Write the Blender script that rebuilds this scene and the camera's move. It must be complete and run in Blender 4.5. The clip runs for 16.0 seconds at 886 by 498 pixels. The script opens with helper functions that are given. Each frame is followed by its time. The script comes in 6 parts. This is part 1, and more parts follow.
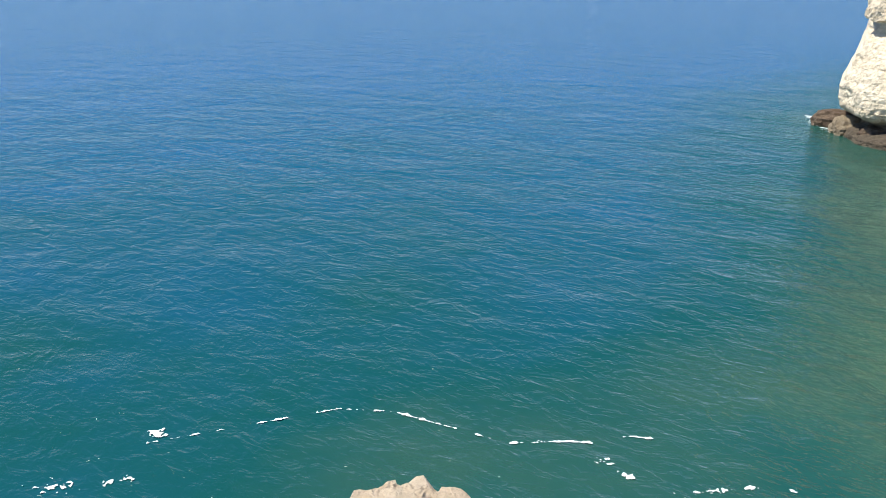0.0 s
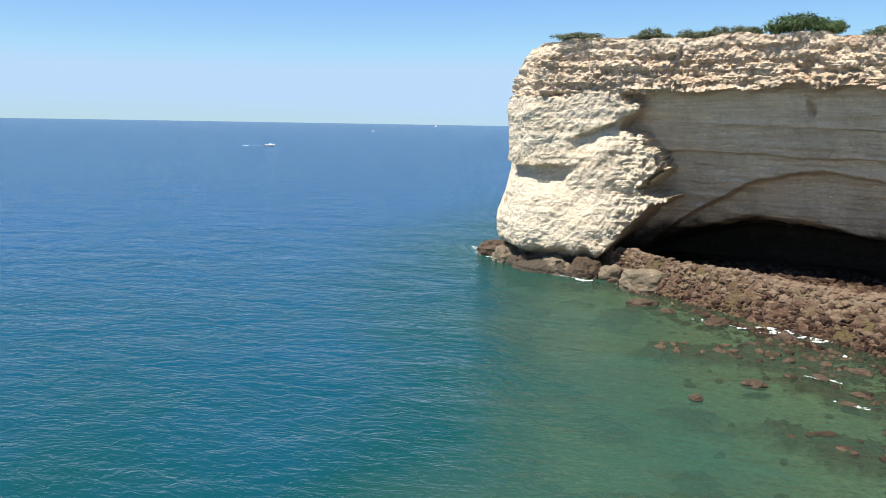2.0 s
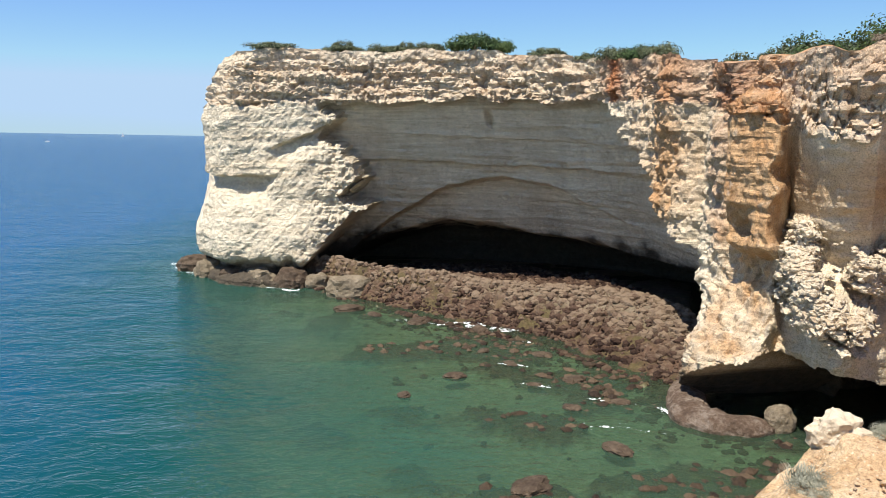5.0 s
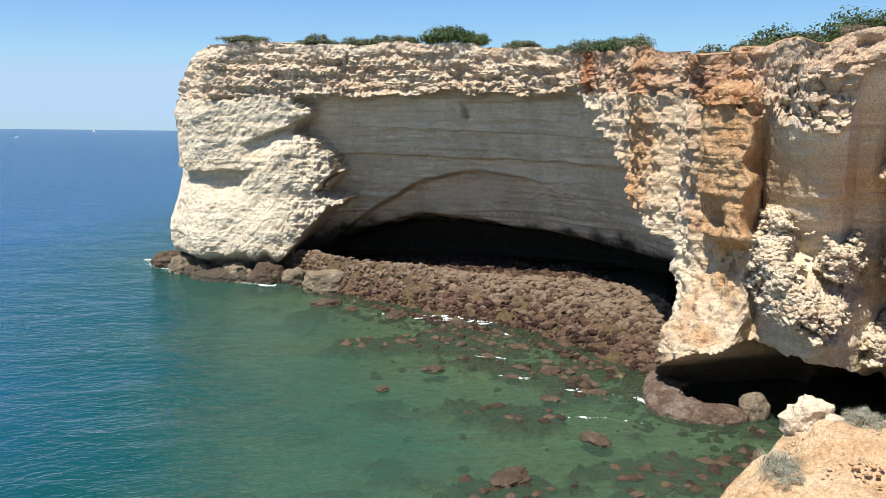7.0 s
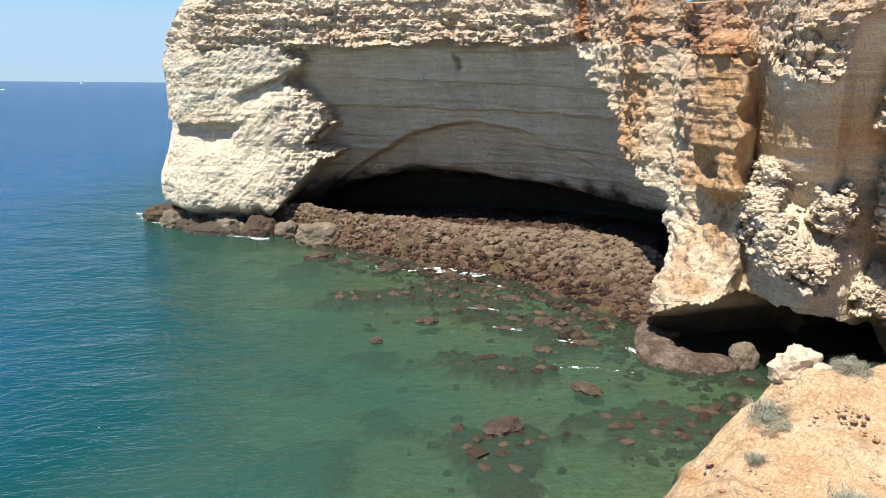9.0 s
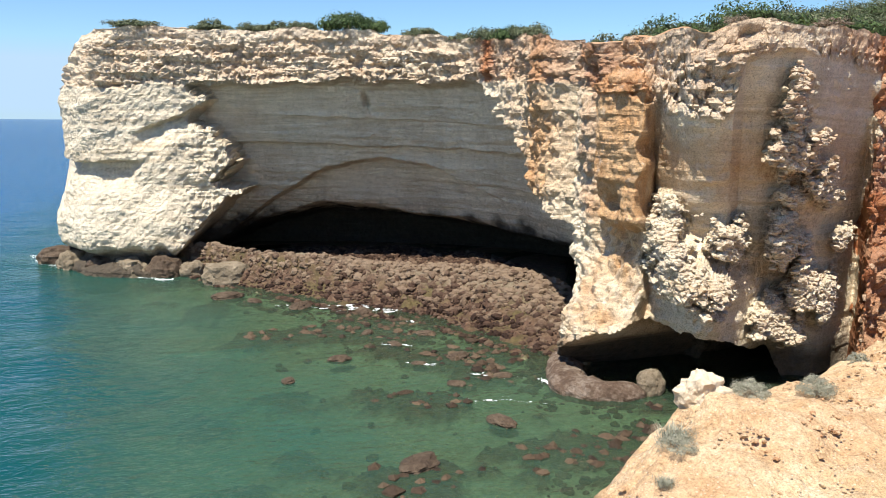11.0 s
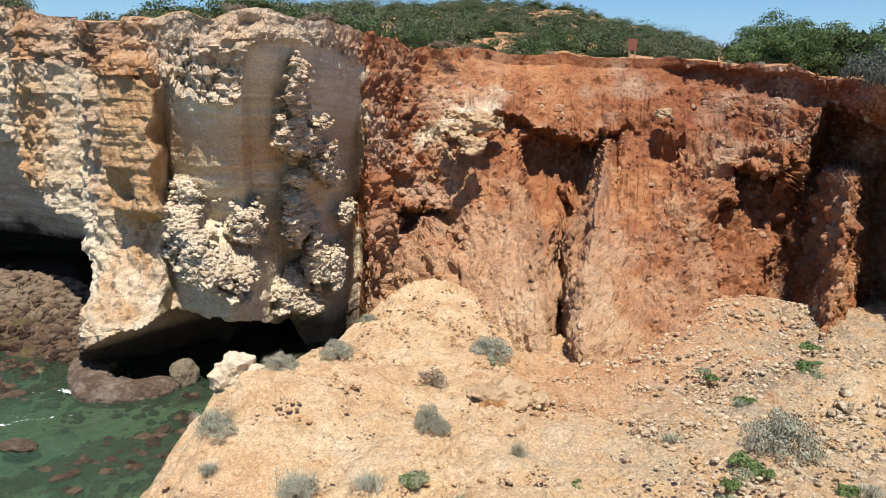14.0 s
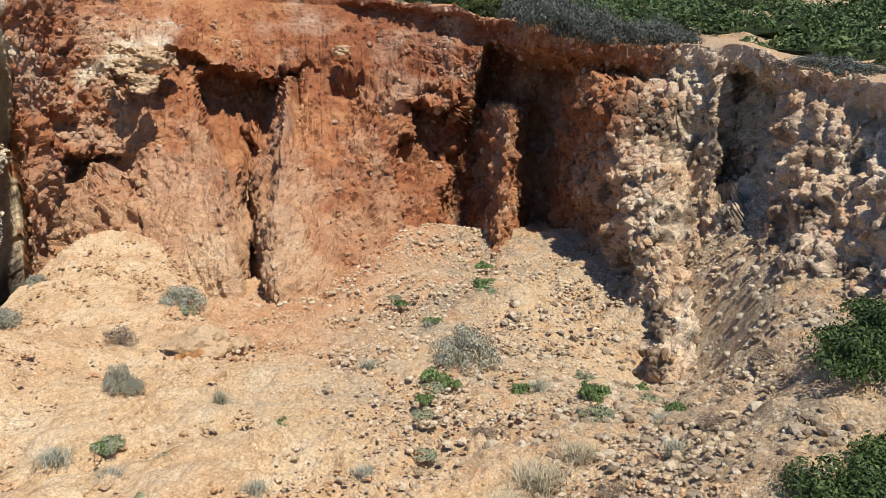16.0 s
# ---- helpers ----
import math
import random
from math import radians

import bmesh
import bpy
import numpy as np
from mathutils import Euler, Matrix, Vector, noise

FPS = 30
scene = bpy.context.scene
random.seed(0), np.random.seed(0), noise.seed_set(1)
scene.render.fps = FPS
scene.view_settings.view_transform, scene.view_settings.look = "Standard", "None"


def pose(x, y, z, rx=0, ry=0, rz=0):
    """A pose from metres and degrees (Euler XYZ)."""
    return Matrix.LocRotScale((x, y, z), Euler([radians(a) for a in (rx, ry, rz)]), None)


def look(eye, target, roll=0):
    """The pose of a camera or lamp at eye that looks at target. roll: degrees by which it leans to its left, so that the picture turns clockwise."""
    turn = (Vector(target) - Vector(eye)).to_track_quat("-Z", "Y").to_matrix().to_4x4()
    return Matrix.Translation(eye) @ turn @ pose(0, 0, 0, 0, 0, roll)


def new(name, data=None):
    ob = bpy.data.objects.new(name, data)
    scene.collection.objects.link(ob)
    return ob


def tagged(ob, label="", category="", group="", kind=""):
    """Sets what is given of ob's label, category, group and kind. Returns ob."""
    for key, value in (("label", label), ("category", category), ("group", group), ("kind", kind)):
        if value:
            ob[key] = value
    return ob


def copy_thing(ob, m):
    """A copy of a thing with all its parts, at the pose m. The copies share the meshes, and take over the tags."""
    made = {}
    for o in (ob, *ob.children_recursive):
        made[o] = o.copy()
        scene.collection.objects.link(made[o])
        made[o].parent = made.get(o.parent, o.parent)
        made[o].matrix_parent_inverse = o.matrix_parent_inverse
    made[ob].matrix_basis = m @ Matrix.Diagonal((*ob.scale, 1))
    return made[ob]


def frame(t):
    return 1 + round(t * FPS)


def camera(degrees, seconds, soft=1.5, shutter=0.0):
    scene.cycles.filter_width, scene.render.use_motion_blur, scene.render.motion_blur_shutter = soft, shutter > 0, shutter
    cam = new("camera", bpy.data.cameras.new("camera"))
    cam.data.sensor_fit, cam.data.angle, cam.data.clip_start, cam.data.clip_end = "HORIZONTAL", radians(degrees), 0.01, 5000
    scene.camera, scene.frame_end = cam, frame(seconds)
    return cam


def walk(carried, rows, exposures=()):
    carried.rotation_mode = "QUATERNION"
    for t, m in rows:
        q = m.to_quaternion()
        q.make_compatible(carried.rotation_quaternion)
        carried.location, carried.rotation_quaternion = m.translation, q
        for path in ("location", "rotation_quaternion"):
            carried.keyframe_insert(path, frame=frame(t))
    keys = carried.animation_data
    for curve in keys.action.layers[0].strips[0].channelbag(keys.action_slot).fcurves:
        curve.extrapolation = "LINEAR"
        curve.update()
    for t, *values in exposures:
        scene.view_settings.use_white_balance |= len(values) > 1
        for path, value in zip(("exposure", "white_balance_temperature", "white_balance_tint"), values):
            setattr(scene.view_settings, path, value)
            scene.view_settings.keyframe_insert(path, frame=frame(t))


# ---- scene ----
FOV = 58.45
EYE = (0.0, 0.0, 13.0)

# seconds, heading (degrees to the right of +y), tilt (degrees up), roll
HEADINGS = (
    (0.0, -35.21, -19.50, 0.54), (0.5, -32.23, -15.05, 0.55), (1.0, -26.24, -13.45, 0.77), (1.5, -16.96, -11.21, 1.26),
    (2.0, -12.85, -9.05, 0.98), (2.5, -9.64, -7.70, 0.92), (3.0, -4.57, -7.78, 0.81), (3.5, 0.0, -8.08, 0.89),
    (4.0, 4.0, -8.27, 1.11), (4.5, 7.13, -7.88, 1.14), (5.6, 8.9, -8.2, 0.9), (7.0, 10.16, -8.44, 0.67),
    (7.5, 10.44, -8.77, 0.75), (8.0, 10.8, -9.09, 0.66), (8.5, 10.42, -10.81, 0.75), (8.8, 10.5, -11.9, 0.62),
    (9.8, 12.8, -11.0, 0.4), (10.6, 15.8, -9.6, 0.34), (11.0, 17.18, -9.25, 0.44), (11.5, 23.07, -9.06, 0.52),
    (12.0, 30.26, -8.91, 0.60), (12.5, 36.24, -9.28, 0.91), (13.0, 41.67, -9.26, 1.18), (13.5, 46.26, -9.44, 1.10),
    (14.0, 51.23, -9.88, 0.86), (14.5, 56.09, -9.87, 0.49), (15.0, 62.49, -9.94, 0.69), (15.5, 68.17, -11.18, 0.41),
    (16.0, 73.87, -13.83, 1.47))


def heading(yaw, pitch, roll):
    a, e = radians(yaw), radians(pitch)
    way = Vector((math.sin(a) * math.cos(e), math.cos(a) * math.cos(e), math.sin(e)))
    return look(EYE, Vector(EYE) + way, roll)


cam = camera(FOV, 16.0, soft=0.7)
walk(cam, [(t, heading(y, p, r)) for t, y, p, r in HEADINGS], exposures=[(0.0, 0.92), (1.5, 0.88), (2.5, 0.76), (4.5, 0.76), (8.0, 0.76), (11.0, 0.92), (12.5, 0.88), (13.5, 0.72), (14.5, 0.54), (16.0, 0.52)])

# ---- world and sun ----
SUN_ELEVATION, SUN_AZIMUTH = 62.0, -136.0      # degrees; azimuth to the right of +y
world = bpy.data.worlds.new("sky")
scene.world = world
world.use_nodes = True
wn = world.node_tree.nodes
sky = wn.new("ShaderNodeTexSky")
sky.sky_type = 'NISHITA'
sky.sun_disc = False
sky.sun_elevation = radians(SUN_ELEVATION)
sky.sun_rotation = radians(SUN_AZIMUTH)
sky.air_density, sky.dust_density, sky.ozone_density = 1.0, 0.0, 8.0
haze = wn.new("ShaderNodeMix")
haze.data_type, haze.blend_type = 'RGBA', 'MULTIPLY'
haze.inputs[0].default_value = 1.0
haze.inputs[7].default_value = (0.83, 0.89, 1.0, 1)
world.node_tree.links.new(sky.outputs[0], haze.inputs[6])
pall = wn.new("ShaderNodeMix")              # haze over the horizon is never brighter than this pale blue
pall.data_type, pall.blend_type = 'RGBA', 'DARKEN'
pall.inputs[0].default_value = 1.0
pall.inputs[7].default_value = (3.2, 4.5, 6.1, 1)
world.node_tree.links.new(haze.outputs[2], pall.inputs[6])
world.node_tree.links.new(pall.outputs[2], wn["Background"].inputs[0])
wn["Background"].inputs[1].default_value = 0.090

sun_data = bpy.data.lights.new("sun", 'SUN')
sun_data.energy, sun_data.angle, sun_data.color = 4.4, radians(0.53), (1.0, 0.945, 0.85)
sun = new("sun", sun_data)
_a, _e = radians(SUN_AZIMUTH), radians(SUN_ELEVATION)
SUN_WAY = Vector((math.sin(_a) * math.cos(_e), math.cos(_a) * math.cos(_e), math.sin(_e)))
sun.matrix_world = look(SUN_WAY * 200, (0, 0, 0))

# ---- noise on arrays ----


def _hash(ix, iy, iz, seed):
    n = (ix.astype(np.int64) * 374761393 + iy.astype(np.int64) * 668265263 + iz.astype(np.int64) * 2147483647 + seed * 1274126177) & 0xFFFFFFFF
    n = ((n ^ (n >> 13)) * 1274126177) & 0xFFFFFFFF
    n = ((n ^ (n >> 16)) * 2246822519) & 0xFFFFFFFF
    return ((n ^ (n >> 15)) & 0xFFFF) / 65535.0


def value_noise(x, y, z, seed=0):
    """Smooth noise between -1 and 1."""
    fx, fy, fz = np.floor(x), np.floor(y), np.floor(z)
    tx, ty, tz = x - fx, y - fy, z - fz
    tx, ty, tz = (t * t * t * (t * (t * 6 - 15) + 10) for t in (tx, ty, tz))
    out = 0.0
    for i in (0, 1):
        wx = tx if i else 1 - tx
        for j in (0, 1):
            wy = ty if j else 1 - ty
            for k in (0, 1):
                wz = tz if k else 1 - tz
                out = out + wx * wy * wz * _hash(fx + i, fy + j, fz + k, seed)
    return out * 2 - 1


def fbm(x, y, z, scale, octaves=4, seed=0, gain=0.5):
    out, amp, tot = 0.0, 1.0, 0.0
    s = 1.0 / scale
    for o in range(octaves):
        out = out + amp * value_noise(x * s + 17.3 * o, y * s - 9.1 * o, z * s + 3.7 * o, seed + o)
        tot += amp
        amp *= gain
        s *= 2.03
    return out / tot


def ridged(x, y, z, scale, octaves=4, seed=0):
    out, amp, tot = 0.0, 1.0, 0.0
    s = 1.0 / scale
    for o in range(octaves):
        out = out + amp * (1 - 2 * np.abs(value_noise(x * s + 11.1 * o, y * s + 5.3 * o, z * s - 7.7 * o, seed + o)))
        tot += amp
        amp *= 0.5
        s *= 2.1
    return out / tot


def cells(x, y, z, scale, seed=0):
    """Distance to the nearest and second nearest of scattered points, in cells, and a random value for the nearest."""
    x, y, z = x / scale, y / scale, z / scale
    fx, fy, fz = np.floor(x), np.floor(y), np.floor(z)
    best = np.full(np.shape(x), 9.0)
    second = np.full(np.shape(x), 9.0)
    mark = np.zeros(np.shape(x))
    for i in (-1, 0, 1):
        for j in (-1, 0, 1):
            for k in (-1, 0, 1):
                cx, cy, cz = fx + i, fy + j, fz + k
                r = _hash(cx, cy, cz, seed)
                d = np.sqrt((cx + r - x) ** 2 + (cy + _hash(cx, cy, cz, seed + 1) - y) ** 2 + (cz + _hash(cx, cy, cz, seed + 2) - z) ** 2)
                nearer = d < best
                second = np.where(nearer, best, np.minimum(second, d))
                mark = np.where(nearer, r, mark)
                best = np.where(nearer, d, best)
    return best, second, mark


def step(lo, hi, v):
    t = np.clip((v - lo) / (hi - lo), 0, 1)
    return t * t * (3 - 2 * t)


def bump(a, centre, half):
    return np.exp(-((a - centre) / half) ** 2)


def crest(a, centre, half):
    return np.clip(1 - np.abs(a - centre) / half, 0, 1)


def pol(a, d):
    return d * np.sin(np.radians(a)), d * np.cos(np.radians(a))


def sheet(name, co, quads, material, smooth=True, **attrs):
    """A mesh object from arrays of vertices and quads, with float attributes on its vertices."""
    me = bpy.data.meshes.new(name)
    n, q = len(co), len(quads)
    me.vertices.add(n)
    me.vertices.foreach_set("co", np.asarray(co, np.float32).ravel())
    me.loops.add(q * 4)
    me.loops.foreach_set("vertex_index", np.asarray(quads, np.int32).ravel())
    me.polygons.add(q)
    me.polygons.foreach_set("loop_start", np.arange(0, q * 4, 4, dtype=np.int32))
    me.polygons.foreach_set("use_smooth", np.full(q, smooth))
    me.update(calc_edges=True)
    for key, value in attrs.items():
        at = me.attributes.new(key, 'FLOAT', 'POINT')
        at.data.foreach_set("value", np.asarray(value, np.float32).ravel())
    me.materials.append(material)
    return new(name, me)


def grid_quads(rows, cols):
    i = np.arange(rows * cols).reshape(rows, cols)
    return np.stack([i[:-1, :-1], i[:-1, 1:], i[1:, 1:], i[1:, :-1]], -1).reshape(-1, 4)


def used_only(co, quads, *attrs):
    """Drops the vertices that no quad uses."""
    keep = np.unique(quads)
    index = np.zeros(len(co), np.int64)
    index[keep] = np.arange(len(keep))
    return (co[keep], index[quads]) + tuple(a[keep] for a in attrs)


# ---- materials ----


class Nodes:
    def __init__(self, name):
        self.mat = bpy.data.materials.new(name)
        self.mat.use_nodes = True
        self.tree = self.mat.node_tree
        self.bsdf = self.tree.nodes["Principled BSDF"]
        self.out = self.tree.nodes["Material Output"]
        self.pos = self.add("ShaderNodeNewGeometry").outputs["Position"]

    def add(self, kind):
        return self.tree.nodes.new(kind)

    def link(self, a, b):
        self.tree.links.new(a, b)

    def put(self, socket, value):
        if isinstance(value, bpy.types.NodeSocket):
            self.link(value, socket)
        else:
            socket.default_value = value

    def noise(self, scale, detail=6, rough=0.6, squash=None, distortion=0.0):
        node = self.add("ShaderNodeTexNoise")
        node.inputs["Scale"].default_value = scale
        node.inputs["Detail"].default_value = detail
        node.inputs["Roughness"].default_value = rough
        node.inputs["Distortion"].default_value = distortion
        src = self.pos
        if squash:
            m = self.add("ShaderNodeMapping")
            m.inputs["Scale"].default_value = squash
            self.link(self.pos, m.inputs["Vector"])
            src = m.outputs[0]
        self.link(src, node.inputs["Vector"])
        return node.outputs["Fac"]

    def voronoi(self, scale, squash=None, feature='F1'):
        node = self.add("ShaderNodeTexVoronoi")
        node.feature = feature
        node.inputs["Scale"].default_value = scale
        src = self.pos
        if squash:
            m = self.add("ShaderNodeMapping")
            m.inputs["Scale"].default_value = squash
            self.link(self.pos, m.inputs["Vector"])
            src = m.outputs[0]
        self.link(src, node.inputs["Vector"])
        return node.outputs["Distance"]

    def attr(self, name):
        node = self.add("ShaderNodeAttribute")
        node.attribute_name = name
        return node.outputs["Fac"]

    def ramp(self, fac, *stops):
        node = self.add("ShaderNodeValToRGB")
        el = node.color_ramp.elements
        while len(el) < len(stops):
            el.new(0.5)
        for e, (p, c) in zip(el, stops):
            e.position = p
            e.color = (*c, 1) if len(c) == 3 else c
        self.link(fac, node.inputs[0])
        return node.outputs[0]

    def math(self, op, a, b=0.0, clamp=False):
        node = self.add("ShaderNodeMath")
        node.operation, node.use_clamp = op, clamp
        self.put(node.inputs[0], a)
        self.put(node.inputs[1], b)
        return node.outputs[0]

    def span(self, v, lo, hi, a=0.0, b=1.0):
        node = self.add("ShaderNodeMapRange")
        self.put(node.inputs[0], v)
        for s, x in zip(node.inputs[1:5], (lo, hi, a, b)):
            s.default_value = x
        return node.outputs[0]

    def mix(self, fac, a, b, blend='MIX'):
        node = self.add("ShaderNodeMix")
        node.data_type, node.blend_type = 'RGBA', blend
        self.put(node.inputs[0], fac)
        for s, x in ((node.inputs[6], a), (node.inputs[7], b)):
            self.put(s, (*x, 1) if isinstance(x, tuple) and len(x) == 3 else x)
        return node.outputs[2]

    def relief(self, height, strength=0.5, distance=0.1):
        node = self.add("ShaderNodeBump")
        node.inputs["Strength"].default_value = strength
        node.inputs["Distance"].default_value = distance
        self.link(height, node.inputs["Height"])
        self.link(node.outputs[0], self.bsdf.inputs["Normal"])
        return node.outputs[0]

    def done(self, color, rough=0.9, spec=0.25):
        self.put(self.bsdf.inputs["Base Color"], color)
        self.put(self.bsdf.inputs["Roughness"], rough)
        self.bsdf.inputs["Specular IOR Level"].default_value = spec
        return self.mat


def rock_material():
    n = Nodes("limestone")
    strata = n.noise(1.0, 5, 0.65, (0.05, 0.05, 1.6), 0.3)
    fine = n.noise(2.6, 8, 0.7)
    big = n.noise(0.22, 4, 0.55)
    pale = n.ramp(strata, (0.3, (0.56, 0.44, 0.29)), (0.45, (0.70, 0.59, 0.43)), (0.6, (0.76, 0.67, 0.51)), (0.75, (0.66, 0.53, 0.37)))
    pale = n.mix(n.span(big, 0.4, 0.7), pale, (0.73, 0.63, 0.47))
    grey = n.ramp(n.noise(1.0, 7, 0.65, (0.07, 0.07, 1.1), 0.5), (0.3, (0.58, 0.46, 0.31)), (0.45, (0.85, 0.73, 0.54)), (0.53, (0.68, 0.56, 0.39)), (0.7, (0.89, 0.80, 0.63)))
    grey = n.mix(n.span(n.noise(0.5, 6, 0.65, (1.0, 1.0, 0.5)), 0.45, 0.7, 0.0, 0.4), grey, (0.30, 0.22, 0.14))
    red = n.ramp(n.noise(0.55, 7, 0.65), (0.25, (0.17, 0.052, 0.022)), (0.45, (0.35, 0.130, 0.054)), (0.6, (0.47, 0.220, 0.100)), (0.78, (0.57, 0.335, 0.18)))
    ochre = n.ramp(n.noise(0.8, 6, 0.6), (0.3, (0.46, 0.25, 0.11)), (0.6, (0.60, 0.38, 0.20)), (0.8, (0.66, 0.49, 0.31)))
    col = n.mix(n.attr("grey"), pale, grey)
    col = n.mix(n.attr("ochre"), col, ochre)
    iron = n.ramp(n.noise(0.9, 6, 0.65), (0.3, (0.17, 0.050, 0.022)), (0.55, (0.30, 0.105, 0.045)), (0.75, (0.42, 0.18, 0.085)))
    red = n.mix(n.attr("iron"), red, iron)
    col = n.mix(n.attr("red"), col, red)
    col = n.mix(n.math('MULTIPLY', n.span(fine, 0.34, 0.58, 0.42, 0.0), n.span(n.attr("grey"), 0.3, 1.0, 1.0, 0.5)), col, n.mix(0.75, col, (0.12, 0.085, 0.055)), )
    col = n.mix(n.math('MULTIPLY', n.span(n.noise(7.5, 6, 0.8), 0.33, 0.44, 0.62, 0.0), n.span(n.attr("grey"), 0.3, 1.0, 1.0, 0.5)), col, n.mix(0.8, col, (0.07, 0.045, 0.028)))
    col = n.mix(n.math('MULTIPLY', n.span(n.noise(1.7, 6, 0.7), 0.56, 0.72, 0.0, 0.45), n.span(n.attr("red"), 0.2, 0.8, 1.0, 0.1)), col, (0.68, 0.63, 0.53))
    col = n.mix(n.math('MULTIPLY', n.attr("wet_dark"), 0.93), col, n.ramp(fine, (0.3, (0.018, 0.014, 0.010)), (0.7, (0.065, 0.048, 0.033))))
    col = n.mix(1.0, col, n.ramp(n.noise(15.0, 4, 0.8), (0.36, (0.62, 0.60, 0.58)), (0.50, (1.0, 1.0, 1.0)), (0.66, (1.16, 1.16, 1.15))), 'MULTIPLY')
    h = n.math('ADD', n.math('MULTIPLY', n.noise(3.0, 6, 0.68), 1.0), n.math('MULTIPLY', n.voronoi(3.1), 0.4))
    h = n.math('ADD', h, n.math('MULTIPLY', n.noise(1.0, 4, 0.6, (0.3, 0.3, 5.0)), n.span(n.attr("red"), 0.1, 0.6, 0.5, 0.0)))
    h = n.math('ADD', h, n.math('MULTIPLY', n.noise(9.0, 4, 0.75), 0.35))
    n.relief(h, 0.85, 0.24)
    return n.done(col, 0.92, 0.2)


def soil_material():
    n = Nodes("sandy soil")
    big = n.noise(0.16, 4, 0.55)
    mid = n.noise(0.9, 7, 0.65)
    fine = n.noise(9.0, 6, 0.7)
    sand = n.ramp(mid, (0.3, (0.54, 0.35, 0.18)), (0.5, (0.68, 0.49, 0.29)), (0.7, (0.76, 0.61, 0.41)))
    red = n.ramp(mid, (0.3, (0.42, 0.17, 0.07)), (0.6, (0.55, 0.27, 0.13)), (0.8, (0.60, 0.36, 0.20)))
    grey = n.ramp(fine, (0.3, (0.24, 0.185, 0.125)), (0.6, (0.48, 0.39, 0.27)))
    col = n.mix(n.span(big, 0.35, 0.65), sand, n.mix(0.28, sand, red))
    col = n.mix(n.attr("red"), col, red)
    col = n.mix(n.math('MULTIPLY', n.attr("grey"), n.span(mid, 0.35, 0.6)), col, grey)
    col = n.mix(n.attr("wet_dark"), col, (0.09, 0.06, 0.035))
    col = n.mix(n.span(fine, 0.3, 0.55, 0.5, 0.0), col, n.mix(0.8, col, (0.14, 0.085, 0.045)))
    col = n.mix(n.span(n.noise(4.2, 5, 0.72), 0.33, 0.46, 0.6, 0.0), col, n.mix(0.75, col, (0.20, 0.11, 0.05)))
    col = n.mix(n.span(n.voronoi(5.5), 0.12, 0.26, 0.5, 0.0), col, (0.78, 0.68, 0.52))
    col = n.mix(1.0, col, n.ramp(n.noise(17.0, 4, 0.8), (0.36, (0.66, 0.63, 0.60)), (0.50, (1.0, 1.0, 1.0)), (0.66, (1.12, 1.12, 1.11))), 'MULTIPLY')
    n.relief(n.math('ADD', n.noise(2.5, 6, 0.7), n.math('MULTIPLY', n.noise(11.0, 4, 0.7), 0.4)), 0.9, 0.25)
    return n.done(col, 0.95, 0.15)


def shore_material():
    n = Nodes("weedy shore rock")
    fine = n.noise(2.4, 8, 0.7)
    big = n.noise(0.35, 5, 0.6)
    col = n.ramp(fine, (0.25, (0.035, 0.018, 0.010)), (0.5, (0.10, 0.055, 0.032)), (0.75, (0.20, 0.135, 0.085)))
    weed = n.ramp(fine, (0.3, (0.045, 0.035, 0.012)), (0.7, (0.13, 0.095, 0.035)))
    col = n.mix(n.span(big, 0.45, 0.62), col, weed)
    dry = n.ramp(fine, (0.3, (0.13, 0.095, 0.06)), (0.7, (0.30, 0.245, 0.17)))
    col = n.mix(n.attr("dry"), col, dry)
    col = n.mix(n.attr("sand"), col, n.ramp(fine, (0.3, (0.17, 0.17, 0.09)), (0.7, (0.40, 0.39, 0.25))))
    n.relief(n.math('ADD', n.noise(5.0, 8, 0.7), n.voronoi(4.0)), 0.9, 0.15)
    return n.done(col, 0.75, 0.35)


